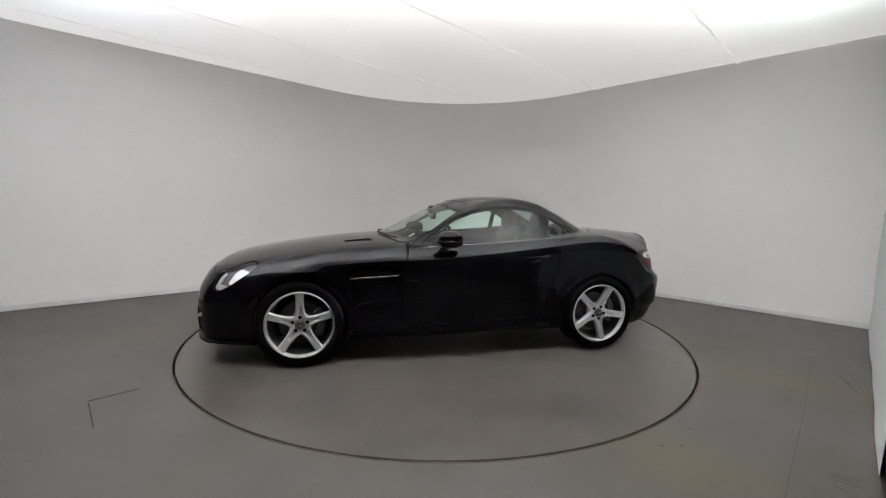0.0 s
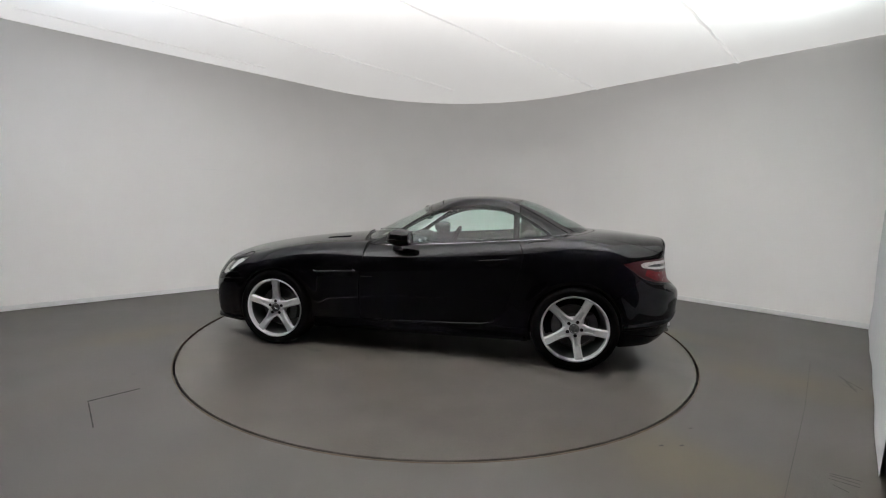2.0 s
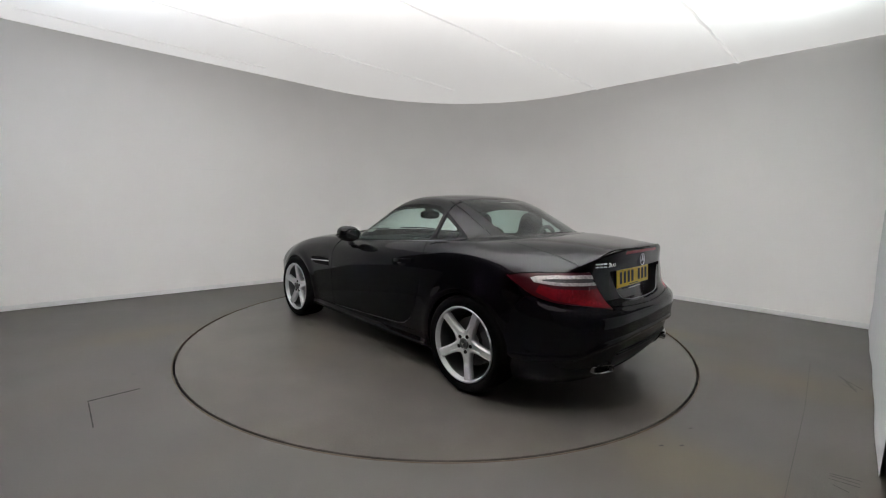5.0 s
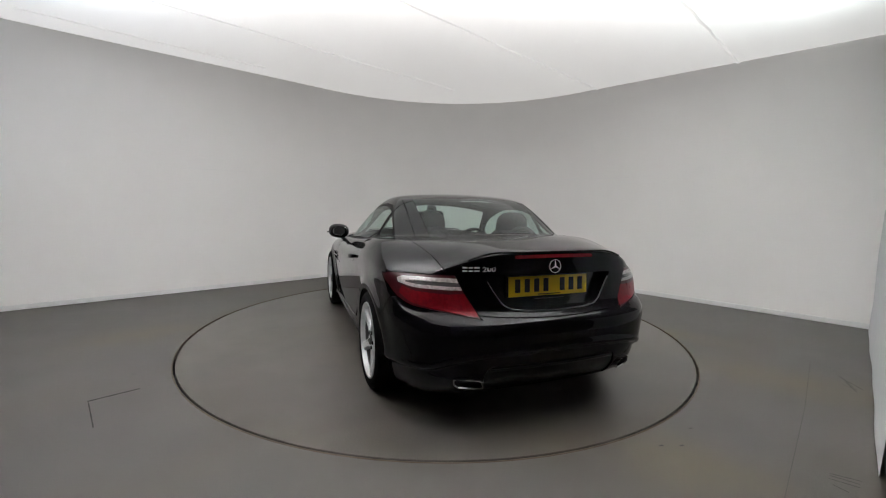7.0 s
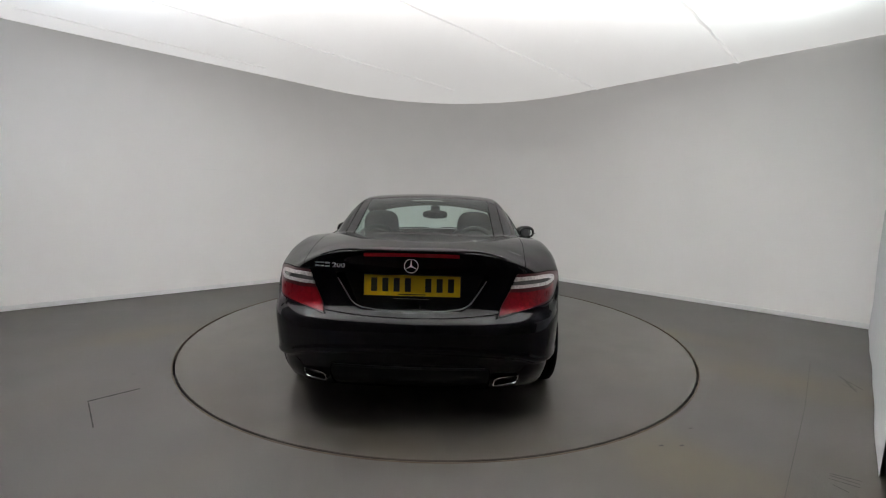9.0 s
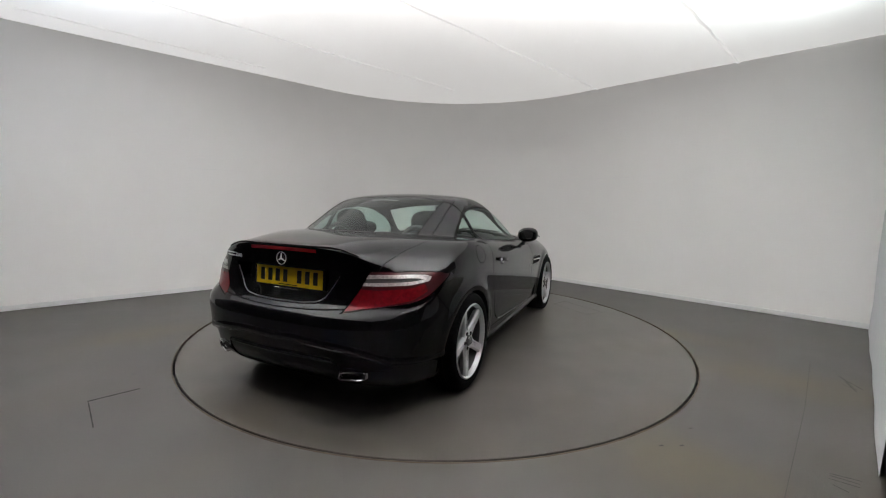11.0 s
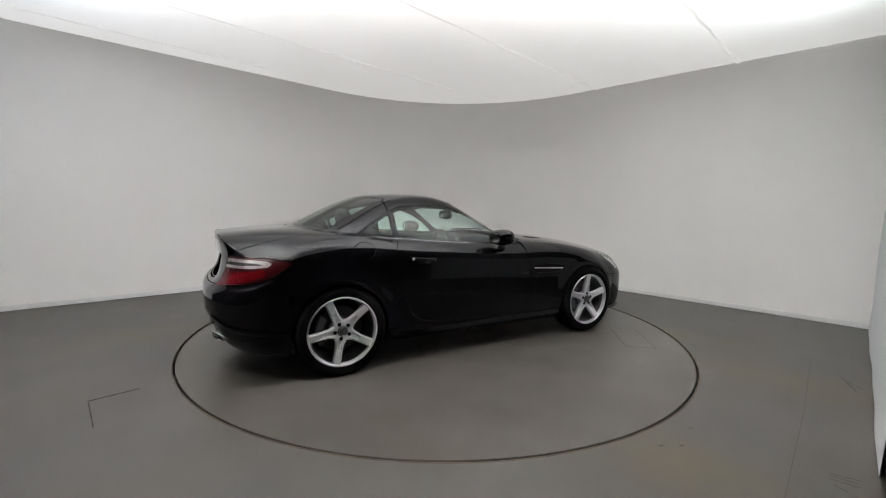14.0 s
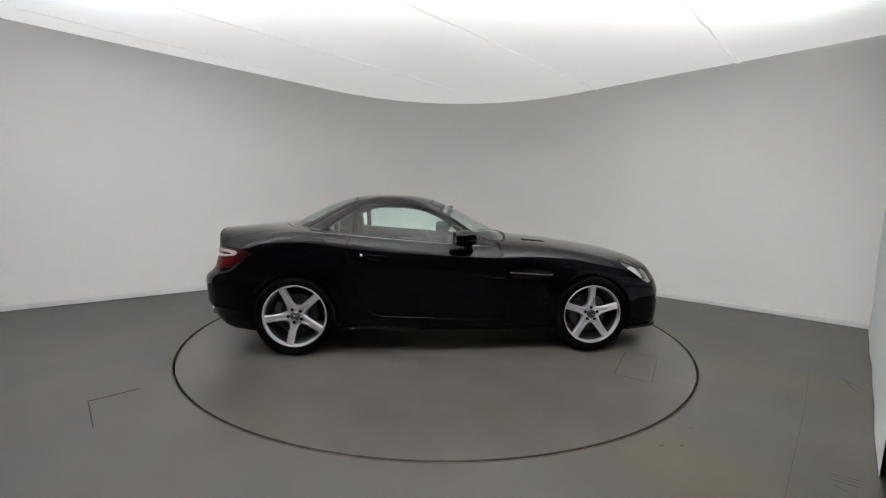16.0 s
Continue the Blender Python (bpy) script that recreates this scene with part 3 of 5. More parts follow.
def link_skin(name, mesh, mat, parent, side=0, label="", rim=0.010, sink=0.0, kind=""):
    """Links a cut piece of skin as a part. side 0: both halves as one mesh; 1: as it is; -1: mirrored. Its edges turn inwards by rim."""
    v, n, f = mesh
    if not len(f):
        return None
    v = v - n * sink
    flip = np.array([1, -1, 1])
    if side == 0:
        v2, n2 = v * flip, n * flip
        v, n, f = np.concatenate([v, v2]), np.concatenate([n, n2]), np.concatenate([f, f[:, ::-1] + len(v)])
        key = np.round(v * 2e5).astype(np.int64)
        _, first, back = np.unique(key, axis=0, return_index=True, return_inverse=True)
        back = back.ravel()
        v, n, f = v[first], n[first], back[f]
        f = f[(f[:, 0] != f[:, 1]) & (f[:, 1] != f[:, 2]) & (f[:, 0] != f[:, 2])]
    elif side < 0:
        v, n, f = v * flip, n * flip, f[:, ::-1]
    n = n / np.linalg.norm(n, axis=1, keepdims=True)
    if rim:
        e = np.concatenate([f[:, [0, 1]], f[:, [1, 2]], f[:, [2, 0]]])
        _, idx, cnt = np.unique(np.sort(e, 1), axis=0, return_index=True, return_counts=True)
        e = e[idx[cnt == 1]]
        a, b = v[e[:, 0]], v[e[:, 1]]
        c, d = b - n[e[:, 1]] * rim, a - n[e[:, 0]] * rim
        out = np.cross(b - a, n[e[:, 0]])
        out = out / np.maximum(np.linalg.norm(out, axis=1, keepdims=True), 1e-9)
        k = len(v) + np.arange(len(e))
        m = len(e)
        v = np.concatenate([v, a, b, c, d])
        n = np.concatenate([n, out, out, out, out])
        f = np.concatenate([f, np.stack([k + m, k, k + 3 * m], 1), np.stack([k + m, k + 3 * m, k + 2 * m], 1)])
    me = bpy.data.meshes.new(name)
    me.from_pydata(v.tolist(), [], f.tolist())
    me.materials.append(mat)
    me.shade_smooth()
    me.normals_split_custom_set_from_vertices(n.tolist())
    me.update()
    ob = new(name, me)
    ob.parent = parent
    if label:
        tagged(ob, label)
    return ob


car = new("car")
tagged(car, "black two-door hardtop roadster with silver five-spoke wheels parked on the turntable", "car")

skin = surface_net()
skin = split(skin, -skin[0][:, 1])[0]
GAP = 0.0022


def side_run(x):
    """The run along the plan where its left half reaches x."""
    ok = CY > 0
    return float(np.interp(-x, -CX[ok], ss[ok]))


def tail_run(y):
    ok = CX < -1.6
    return float(np.interp(-y, -CY[ok], ss[ok]))


def nose_run(y):
    ok = CX > 1.6
    return float(np.interp(y, CY[ok], ss[ok]))


REST = {"skin": skin}


def carve(g_of, gap=GAP):
    """Takes the piece where g is below zero out of what is left of the skin, with a shut line round it."""
    v = REST["skin"][0]
    u = plan_distance(v[:, 0], np.abs(v[:, 1]))[2]
    g = g_of(v[:, 0], v[:, 1], v[:, 2], u, REST["skin"][1])
    inside, outside = split(REST["skin"], g)
    REST["skin"] = outside
    if gap:
        v = inside[0]
        u = plan_distance(v[:, 0], np.abs(v[:, 1]))[2]
        inside = split(inside, g_of(v[:, 0], v[:, 1], v[:, 2], u, inside[1]) + 2 * gap)[0]
    return inside


big = lambda *gs: np.maximum.reduce(gs)
low = lambda *gs: np.minimum.reduce(gs)

# wheel openings
ARCH = 0.338
for hub in (1.215, -1.215):
    carve(lambda x, y, z, u, n: big(np.hypot(x - hub, z - .318) - ARCH, .5 - y), 0)
    carve(lambda x, y, z, u, n: big(np.abs(x - hub) - ARCH + .004, z - .25, .5 - y), 0)

# windows
DOOR_GLASS = [(.31, .893), (.21, .975), (.10, 1.048), (.0, 1.105), (-.13, 1.155), (-.30, 1.188), (-.50, 1.196), (-.66, 1.183), (-.755, 1.152), (-.757, .955), (-.41, .927), (0, .899)]
QUARTER = [(-.785, 1.138), (-.84, 1.108), (-.91, 1.066), (-.98, 1.02), (-1.015, .990), (-.95, .978), (-.785, .962)]
def side_pane(poly, grow=0.0):
    return lambda x, y, z, u, n: big(poly_distance(x, z, poly) - grow, .35 - y)


SCREEN_Y = spline([(.8, .66), (.93, .632), (1.0, .60), (1.1, .548), (1.2, .492), (1.3, .44)])
REAR_Y = spline([(.95, .50), (1.02, .487), (1.12, .475), (1.2, .468), (1.3, .455)])
along_front = lambda x, y: x + .26 * y * y
along_rear = lambda x, y: x - .55 * y * y
windscreen = lambda x, y, z, u, n: big(y - SCREEN_Y(z), along_front(x, y) - .585, .035 - along_front(x, y), .9 - z)
rear_window = lambda x, y, z, u, n: big(y - REAR_Y(z), along_rear(x, y) + .865, -1.395 - along_rear(x, y), .98 - z)
p_screen = carve(windscreen)
p_rear = carve(rear_window)
p_glass = carve(side_pane(DOOR_GLASS))
p_quarter = carve(side_pane(QUARTER))

# black sail panel before the door glass and the black frame round the panes
SAIL = [(.405, .880), (.31, .887), (.21, .975), (.24, .972)]
p_sail = carve(side_pane(SAIL, .004))
FRAME = [(.40, .872), (.2, 1.0), (.09, 1.072), (-.02, 1.125), (-.14, 1.172), (-.30, 1.205), (-.50, 1.214), (-.68, 1.200), (-.80, 1.148), (-.92, 1.075), (-1.0, 1.02), (-1.055, .978),
         (-.95, .960), (-.77, .944), (-.41, .915), (0, .886)]
p_frame = carve(side_pane(FRAME), 0)

# under the body
p_belly = carve(lambda x, y, z, u, n: big(z - belly(x) - .012, n[:, 2] + .25), 0)

# lamps and nose openings
S, T, Q = side_run, tail_run, nose_run
TAIL = curve_through([(S(-1.555), .818), (S(-1.607), .757), (S(-1.687), .706), (S(-1.80), .674), (T(.70), .660), (T(.60), .648), (T(.465), .632)], 4)[:25] + [
    (T(.50), .685), (T(.55), .752), (T(.60), .835), (T(.61), .846), (T(.66), .845), (T(.72), .843), (S(-1.70), .838), (S(-1.60), .830)]
tail = lambda x, y, z, u, n: big(poly_distance(u, z, TAIL), x + 1.4)
p_tail = carve(tail)
HEAD = curve_through([(1.742, .741), (1.703, .699), (1.63, .649), (1.551, .595), (1.482, .562), (1.430, .558), (1.403, .580), (1.396, .62), (1.412, .668), (1.497, .710), (1.639, .755), (1.715, .757)], 4)
head = lambda x, y, z, u, n: big(poly_distance(u, z, HEAD), 1.35 - x)
p_head = carve(head)
GRILLE = [(Q(0) - .5, .655), (Q(.30), .655), (Q(.37), .60), (Q(.33), .50), (Q(.22), .455), (Q(0) - .5, .45)]
p_grille = carve(lambda x, y, z, u, n: big(poly_distance(u, z, GRILLE), 1.7 - x))
p_intake = carve(lambda x, y, z, u, n: big(poly_distance(u, z, [(Q(0) - .5, .38), (Q(.42), .38), (Q(.36), .24), (Q(0) - .5, .23)]), 1.7 - x))
p_corner = carve(lambda x, y, z, u, n: big(poly_distance(u, z, [(Q(.50), .42), (Q(.66), .40), (Q(.64), .24), (Q(.48), .25)]), 1.7 - x))

# boot lid: top and back in one piece, with a hollow for the number plate
LID_EDGE = spline([(.5, .44), (.632, .463), (.685, .497), (.752, .548), (.838, .602), (.87, .615), (.93, .632), (.98, .655), (1.05, .665)])
LID_LOW = spline([(0, .618), (.25, .624), (.46, .640), (.7, .66)])
lid = lambda x, y, z, u, n: big(y - LID_EDGE(z), LID_LOW(y) - z, along_rear(x, y) + 1.452, x + 1.2)
p_lid = carve(lid)
HOLLOW = [(-.5, .838), (.385, .838), (.413, .834), (.405, .815), (.36, .742), (.315, .675), (.27, .652), (.18, .644), (0, .640), (-.5, .640)]
v = p_lid[0]
hollow = lambda v: big(poly_distance(v[:, 1], v[:, 2], HOLLOW), v[:, 0] + 1.75)
p_hollow, p_lid = split(p_lid, hollow(v))
BRAKE = lambda v: big(np.abs(v[:, 1]) - .252, np.abs(v[:, 2] - .941 + .05 * v[:, 1] ** 2) - .0095, v[:, 0] + 1.8)
p_brake, p_lid = split(p_lid, BRAKE(p_lid[0]))

# side vent, bonnet vents
GILL = [(.868, .668), (.85, .684), (.70, .700), (.515, .694), (.515, .622), (.77, .612), (.845, .640)]
p_gill = carve(lambda x, y, z, u, n: big(poly_distance(x, z, GILL), .5 - y), 0.001)
VENT = [(.915, .455), (.895, .525), (.70, .560), (.675, .545), (.70, .44)]
p_vent = carve(lambda x, y, z, u, n: big(poly_distance(x, y, VENT), .8 - z), 0.001)
DIFF = [(-.7, .372), (.38, .372), (.42, .355), (.43, .31), (.41, .12), (-.7, .12)]
p_diff = carve(lambda x, y, z, u, n: big(poly_distance(y, z, DIFF), x + 1.75), 0.001)
# bonnet, bumpers, doors, sills
BONNET_Y = spline([(.3, .70), (.5, .695), (.8, .69), (1.2, .672), (1.5, .645), (1.7, .60), (1.85, .52), (1.95, .42), (2.05, .38)])
bonnet = lambda x, y, z, u, n: big(y - BONNET_Y(x), .598 - along_front(x, y), .663 + .0 * x - z, 0.3 - x, x - 1.925 + .22 * y * y)
p_bonnet = carve(bonnet)
p_fbump = carve(lambda x, y, z, u, n: big(1.36 - x, z - np.interp(x, [1.36, 1.50, 1.60, 1.72, 1.9, 2.1], [.50, .52, .60, .59, .72, .72])))
p_rbump = carve(lambda x, y, z, u, n: big(x + 1.36, z - np.interp(x, [-2.1, -1.95, -1.8, -1.66, -1.5, -1.36], [.66, .66, .69, .71, .56, .53])))
DOOR = [(.405, .90), (.425, .83), (.455, .70), (.468, .55), (.470, .30), (.455, .278), (.42, .272), (-.21, .292), (-.52, .308), (-.60, .325), (-.665, .365), (-.715, .44), (-.765, .58),
        (-.81, .74), (-.828, .85), (-.80, .93), (-.765, 1.0), (-.5, 1.05), (.2, 1.0)]
p_door = carve(lambda x, y, z, u, n: big(poly_distance(x, z, DOOR), .5 - y))
p_sill = carve(lambda x, y, z, u, n: big(z - .262 - .03 * (.8 - x) / 1.6, np.abs(x) - .90))
# roof shell pieces
roof_cut = lambda x, y: -.79 - x - .12 * np.clip(.5 - y, 0, 1) ** 2
p_roof = carve(lambda x, y, z, u, n: big(.985 - z, roof_cut(x, y), along_front(x, y) - .020, y - .8, 1.15 - z + .0 * x - np.where(x > -.05, .25 * (x + .05), 0)))
p_crear = carve(lambda x, y, z, u, n: big(big(.965 - z, -(roof_cut(x, y)) + .0), -1.448 - along_rear(x, y), y - (cabin_base(x) - .45 * (z - .92)) - .028, x + .70))
p_cowl = carve(lambda x, y, z, u, n: big(along_front(x, y) - .605, .50 - along_front(x, y), y - .70, z - .965, .86 - z), 0)
p_wing = carve(lambda x, y, z, u, n: big(.43 - x, z - .93))
p_pillar = carve(lambda x, y, z, u, n: big(-.1 - x, .83 - z))
p_quarterpanel = REST["skin"]



def largest(mesh):
    """The largest connected piece of a mesh."""
    v, n, f = mesh
    tag = np.arange(len(v))
    while True:
        low_tag = tag[f].min(1)
        before = tag.copy()
        for k in range(3):
            np.minimum.at(tag, f[:, k], low_tag)
        tag = tag[tag]
        if (tag == before).all():
            break
    owner = tag[f[:, 0]]
    ids, count = np.unique(owner, return_counts=True)
    f = f[owner == ids[count.argmax()]]
    used = np.unique(f)
    back = np.zeros(len(v), int)
    back[used] = np.arange(len(used))
    return v[used], n[used], back[f]


p_pillar = largest(p_pillar)

# the dark shell under the shut lines
under = skin
for hub in (1.215, -1.215):
    under = split(under, big(np.hypot(under[0][:, 0] - hub, under[0][:, 2] - .318) - ARCH - .004, .5 - under[0][:, 1]))[1]
for g_of in (windscreen, rear_window, side_pane(DOOR_GLASS, -.012), side_pane(QUARTER, -.008), head):
    v = under[0]
    u = plan_distance(v[:, 0], v[:, 1])[2]
    under = split(under, g_of(v[:, 0], v[:, 1], v[:, 2], u, under[1]))[1]
v = under[0]
under = split(under, hollow(v) - .004)[1]
link_skin("inner_shell", under, M_UNDER, car, 0, "matt black inner shell behind the panel gaps", rim=0, sink=0.011)

link_skin("bonnet", p_bonnet, M_PAINT, car, 0)
LID = link_skin("boot_lid", p_lid, M_PAINT, car, 0, rim=0.065)
link_skin("plate_hollow", p_hollow, M_GLOSSBLK, LID, 0, "gloss black plate hollow", rim=0, sink=0.062)
link_skin("roof", p_roof, M_PAINT, car, 0)
link_skin("rear_roof_section", p_crear, M_PAINT, car, 0)
link_skin("scuttle", p_cowl, M_PLASTIC, car, 0, "black plastic scuttle panel", rim=0, sink=0.004)
front_bumper = link_skin("front_bumper", p_fbump, M_PAINT, car, 0)
rear_bumper = link_skin("rear_bumper", p_rbump, M_PAINT, car, 0)
link_skin("windscreen", p_screen, G_FRONT, car, 0, "clear windscreen", rim=0)
link_skin("rear_window", p_rear, G_REAR, car, 0, "tinted rear window", rim=0)
link_skin("underbody", p_belly, M_UNDER, car, 0, "matt black underbody", rim=0)
link_skin("diffuser", p_diff, M_PLASTIC, rear_bumper, 0, "black plastic diffuser", sink=0.010)
link_skin("grille", p_grille, M_HOLE, car, 0, "black radiator grille", sink=0.03)
link_skin("lower_intake", p_intake, M_HOLE, car, 0, "black lower air intake", sink=0.03)
DOORS, WINGS, TAILS = {}, {}, {}
for side in (1, -1):
    DOORS[side] = link_skin("door", p_door, M_PAINT, car, side)
    link_skin("door_glass", p_glass, G_SIDE, DOORS[side], side, "green-tinted side glass", rim=0)
    link_skin("sail_panel", p_sail, M_PLASTIC, DOORS[side], side, "black plastic sail panel")
    link_skin("quarter_glass", p_quarter, G_SIDE, car, side, "green-tinted quarter glass", rim=0)
    link_skin("window_frame", p_frame, M_FRAME, car, side, "satin black window frame")
    WINGS[side] = link_skin("front_wing", p_wing, M_PAINT, car, side)
    link_skin("side_vent", p_gill, M_HOLE, WINGS[side], side, "black side vent", sink=0.016)
    link_skin("bonnet_vent", p_vent, M_HOLE, car, side, "black bonnet vent", sink=0.008)
    link_skin("windscreen_pillar", p_pillar, M_PAINT, car, side)
    link_skin("side_sill", p_sill, M_PAINT, car, side)
    link_skin("corner_intake", p_corner, M_HOLE, front_bumper, side, "black corner air intake", sink=0.025)
    # tail lamp: red body, dark red outer tip, clear strip with a smoked slot
    w = p_tail
    u = plan_distance(w[0][:, 0], w[0][:, 1])[2]
    CLEAR = [(T(.596), .826), (T(.66), .827), (S(-1.80), .824), (S(-1.70), .818), (S(-1.662), .806), (S(-1.69), .783), (S(-1.80), .771), (T(.66), .767), (T(.558), .766)]
    SLOT = [(T(.578), .803), (T(.66), .807), (S(-1.80), .806), (S(-1.72), .801), (S(-1.72), .793), (S(-1.80), .788), (T(.66), .785), (T(.571), .783)]
    clear, red = split(w, poly_distance(u, w[0][:, 2], CLEAR))
    uu = plan_distance(clear[0][:, 0], clear[0][:, 1])[2]
    slot, clear = split(clear, poly_distance(uu, clear[0][:, 2], SLOT))
    uu = plan_distance(red[0][:, 0], red[0][:, 1])[2]
    bright, dark = split(red, big(poly_distance(uu, red[0][:, 2], [(T(.47), .636), (T(.55), .748), (T(.66), .745), (S(-1.80), .755), (S(-1.72), .772), (S(-1.70), .73), (S(-1.80), .69), (T(.60), .652)])))
    TAILS[side] = link_skin("tail_lamp", bright, M_RED, car, side, "red tail lamp with a clear reversing strip")
    link_skin("lamp_edge", dark, M_DARKRED, TAILS[side], side, "dark red lamp border")
    link_skin("reversing_strip", clear, M_CLEARLAMP, TAILS[side], side, "clear silver lamp strip", sink=-0.0015)
    link_skin("lamp_slot", slot, M_SMOKE, TAILS[side], side, "smoked lamp slot", sink=0.004)
    # headlamp: clear lens over a dark housing with a bright reflector
    lens = link_skin("headlamp", p_head, G_LENS, car, side, "clear headlamp with a dark housing", rim=0)
    link_skin("lamp_housing", p_head, M_CALIPER, lens, side, "grey lamp housing", rim=0, sink=0.030)
    u = plan_distance(p_head[0][:, 0], p_head[0][:, 1])[2]
    REFL = [(1.685, .700), (1.605, .712), (1.562, .690), (1.535, .618), (1.560, .606), (1.605, .632)]
    refl = split(p_head, poly_distance(u, p_head[0][:, 2], REFL))[0]
    link_skin("reflector", refl, M_LAMPWHITE, lens, side, "bright white lamp reflector", sink=0.010)
    bar = [(1.425, .575), (1.42, .65), (1.46, .69), (1.478, .68), (1.455, .610), (1.53, .600), (1.48, .568)]
    link_skin("light_bar", split(p_head, poly_distance(u, p_head[0][:, 2], bar))[0], M_CLEARLAMP, lens, side, "pale grey lamp bezel", sink=0.012)
    quarter = p_quarterpanel
    if side < 0:
        v = quarter[0]
        cap, quarter = split(quarter, np.hypot(v[:, 0] + 1.058, (v[:, 2] - .878) * 1.35) - .080)
        cap = split(cap, np.hypot(cap[0][:, 0] + 1.058, (cap[0][:, 2] - .878) * 1.35) - .076)[0]
        link_skin("fuel_flap", cap, M_PAINT, car, side)
    link_skin("rear_quarter_panel", quarter, M_PAINT, car, side)
link_skin("brake_light", p_brake, M_BRAKE, car, 0, "red high-level brake light")


# ---- details on the car ----
def skin_y(x, z, y0=0.3):
    """Where the left side of the skin lies at x and z."""
    a, b = y0, 1.1
    for _ in range(30):
        m = (a + b) / 2
        if field(np.array([[x, m, z]]))[0] < 0:
            a = m
        else:
            b = m
    return a


def skin_x(y, z, front=False):
    a, b = (1.2, 2.3) if front else (-1.2, -2.3)
    for _ in range(30):
        m = (a + b) / 2
        if field(np.array([[m, y, z]]))[0] < 0:
            a = m
        else:
            b = m
    return a


def skin_z(x, y):
    a, b = 0.6, 1.5
    for _ in range(30):
        m = (a + b) / 2
        if field(np.array([[x, y, m]]))[0] < 0:
            a = m
        else:
            b = m
    return a


def mirrored(bm):
    bmesh.ops.scale(bm, vec=(1, -1, 1), verts=bm.verts)
    bmesh.ops.reverse_faces(bm, faces=bm.faces)
    return bm


def blob(bm, c, r, power=2.6, seg=28, m=None):
    """A rounded box of half sizes r."""
    rows = []
    f = lambda t: math.copysign(abs(t) ** (2 / power), t)
    for i in range(1, seg // 2):
        a = math.pi * i / (seg // 2) - math.pi / 2
        rows.append([(f(math.cos(a)) * f(math.cos(b)), f(math.cos(a)) * f(math.sin(b)), f(math.sin(a))) for b in [math.tau * k / seg for k in range(seg)]])
    M = Matrix.Translation(c) @ (m or Matrix()) @ Matrix.Diagonal((*r, 1))
    rings = [[bm.verts.new(M @ Vector(q)) for q in row] for row in rows]
    lo, hi = bm.verts.new(M @ Vector((0, 0, -1))), bm.verts.new(M @ Vector((0, 0, 1)))
    for a, b in zip(rings, rings[1:]):
        for k in range(seg):
            bm.faces.new((a[k], a[(k + 1) % seg], b[(k + 1) % seg], b[k]))
    for k in range(seg):
        bm.faces.new((lo, rings[0][(k + 1) % seg], rings[0][k]))
        bm.faces.new((hi, rings[-1][k], rings[-1][(k + 1) % seg]))


def plate_bar(bm, pts, w, d, up=(0, 0, 1)):
    """A flat bar along points, w wide along up and d deep."""
    pts = [Vector(q) for q in pts]
    up = Vector(up)
    rings = []
    for i, q in enumerate(pts):
        t = (pts[min(i + 1, len(pts) - 1)] - pts[max(i - 1, 0)]).normalized()
        o = t.cross(up).normalized()
        rings.append([bm.verts.new(q + up * a * w / 2 + o * b * d / 2) for a, b in ((-1, -.6), (-.7, -1), (.7, -1), (1, -.6), (1, .6), (.7, 1), (-.7, 1), (-1, .6))])
    for a, b in zip(rings, rings[1:]):
        for k in range(8):
            bm.faces.new((a[k], a[(k + 1) % 8], b[(k + 1) % 8], b[k]))
    bm.faces.new(rings[0][::-1])
    bm.faces.new(rings[-1])


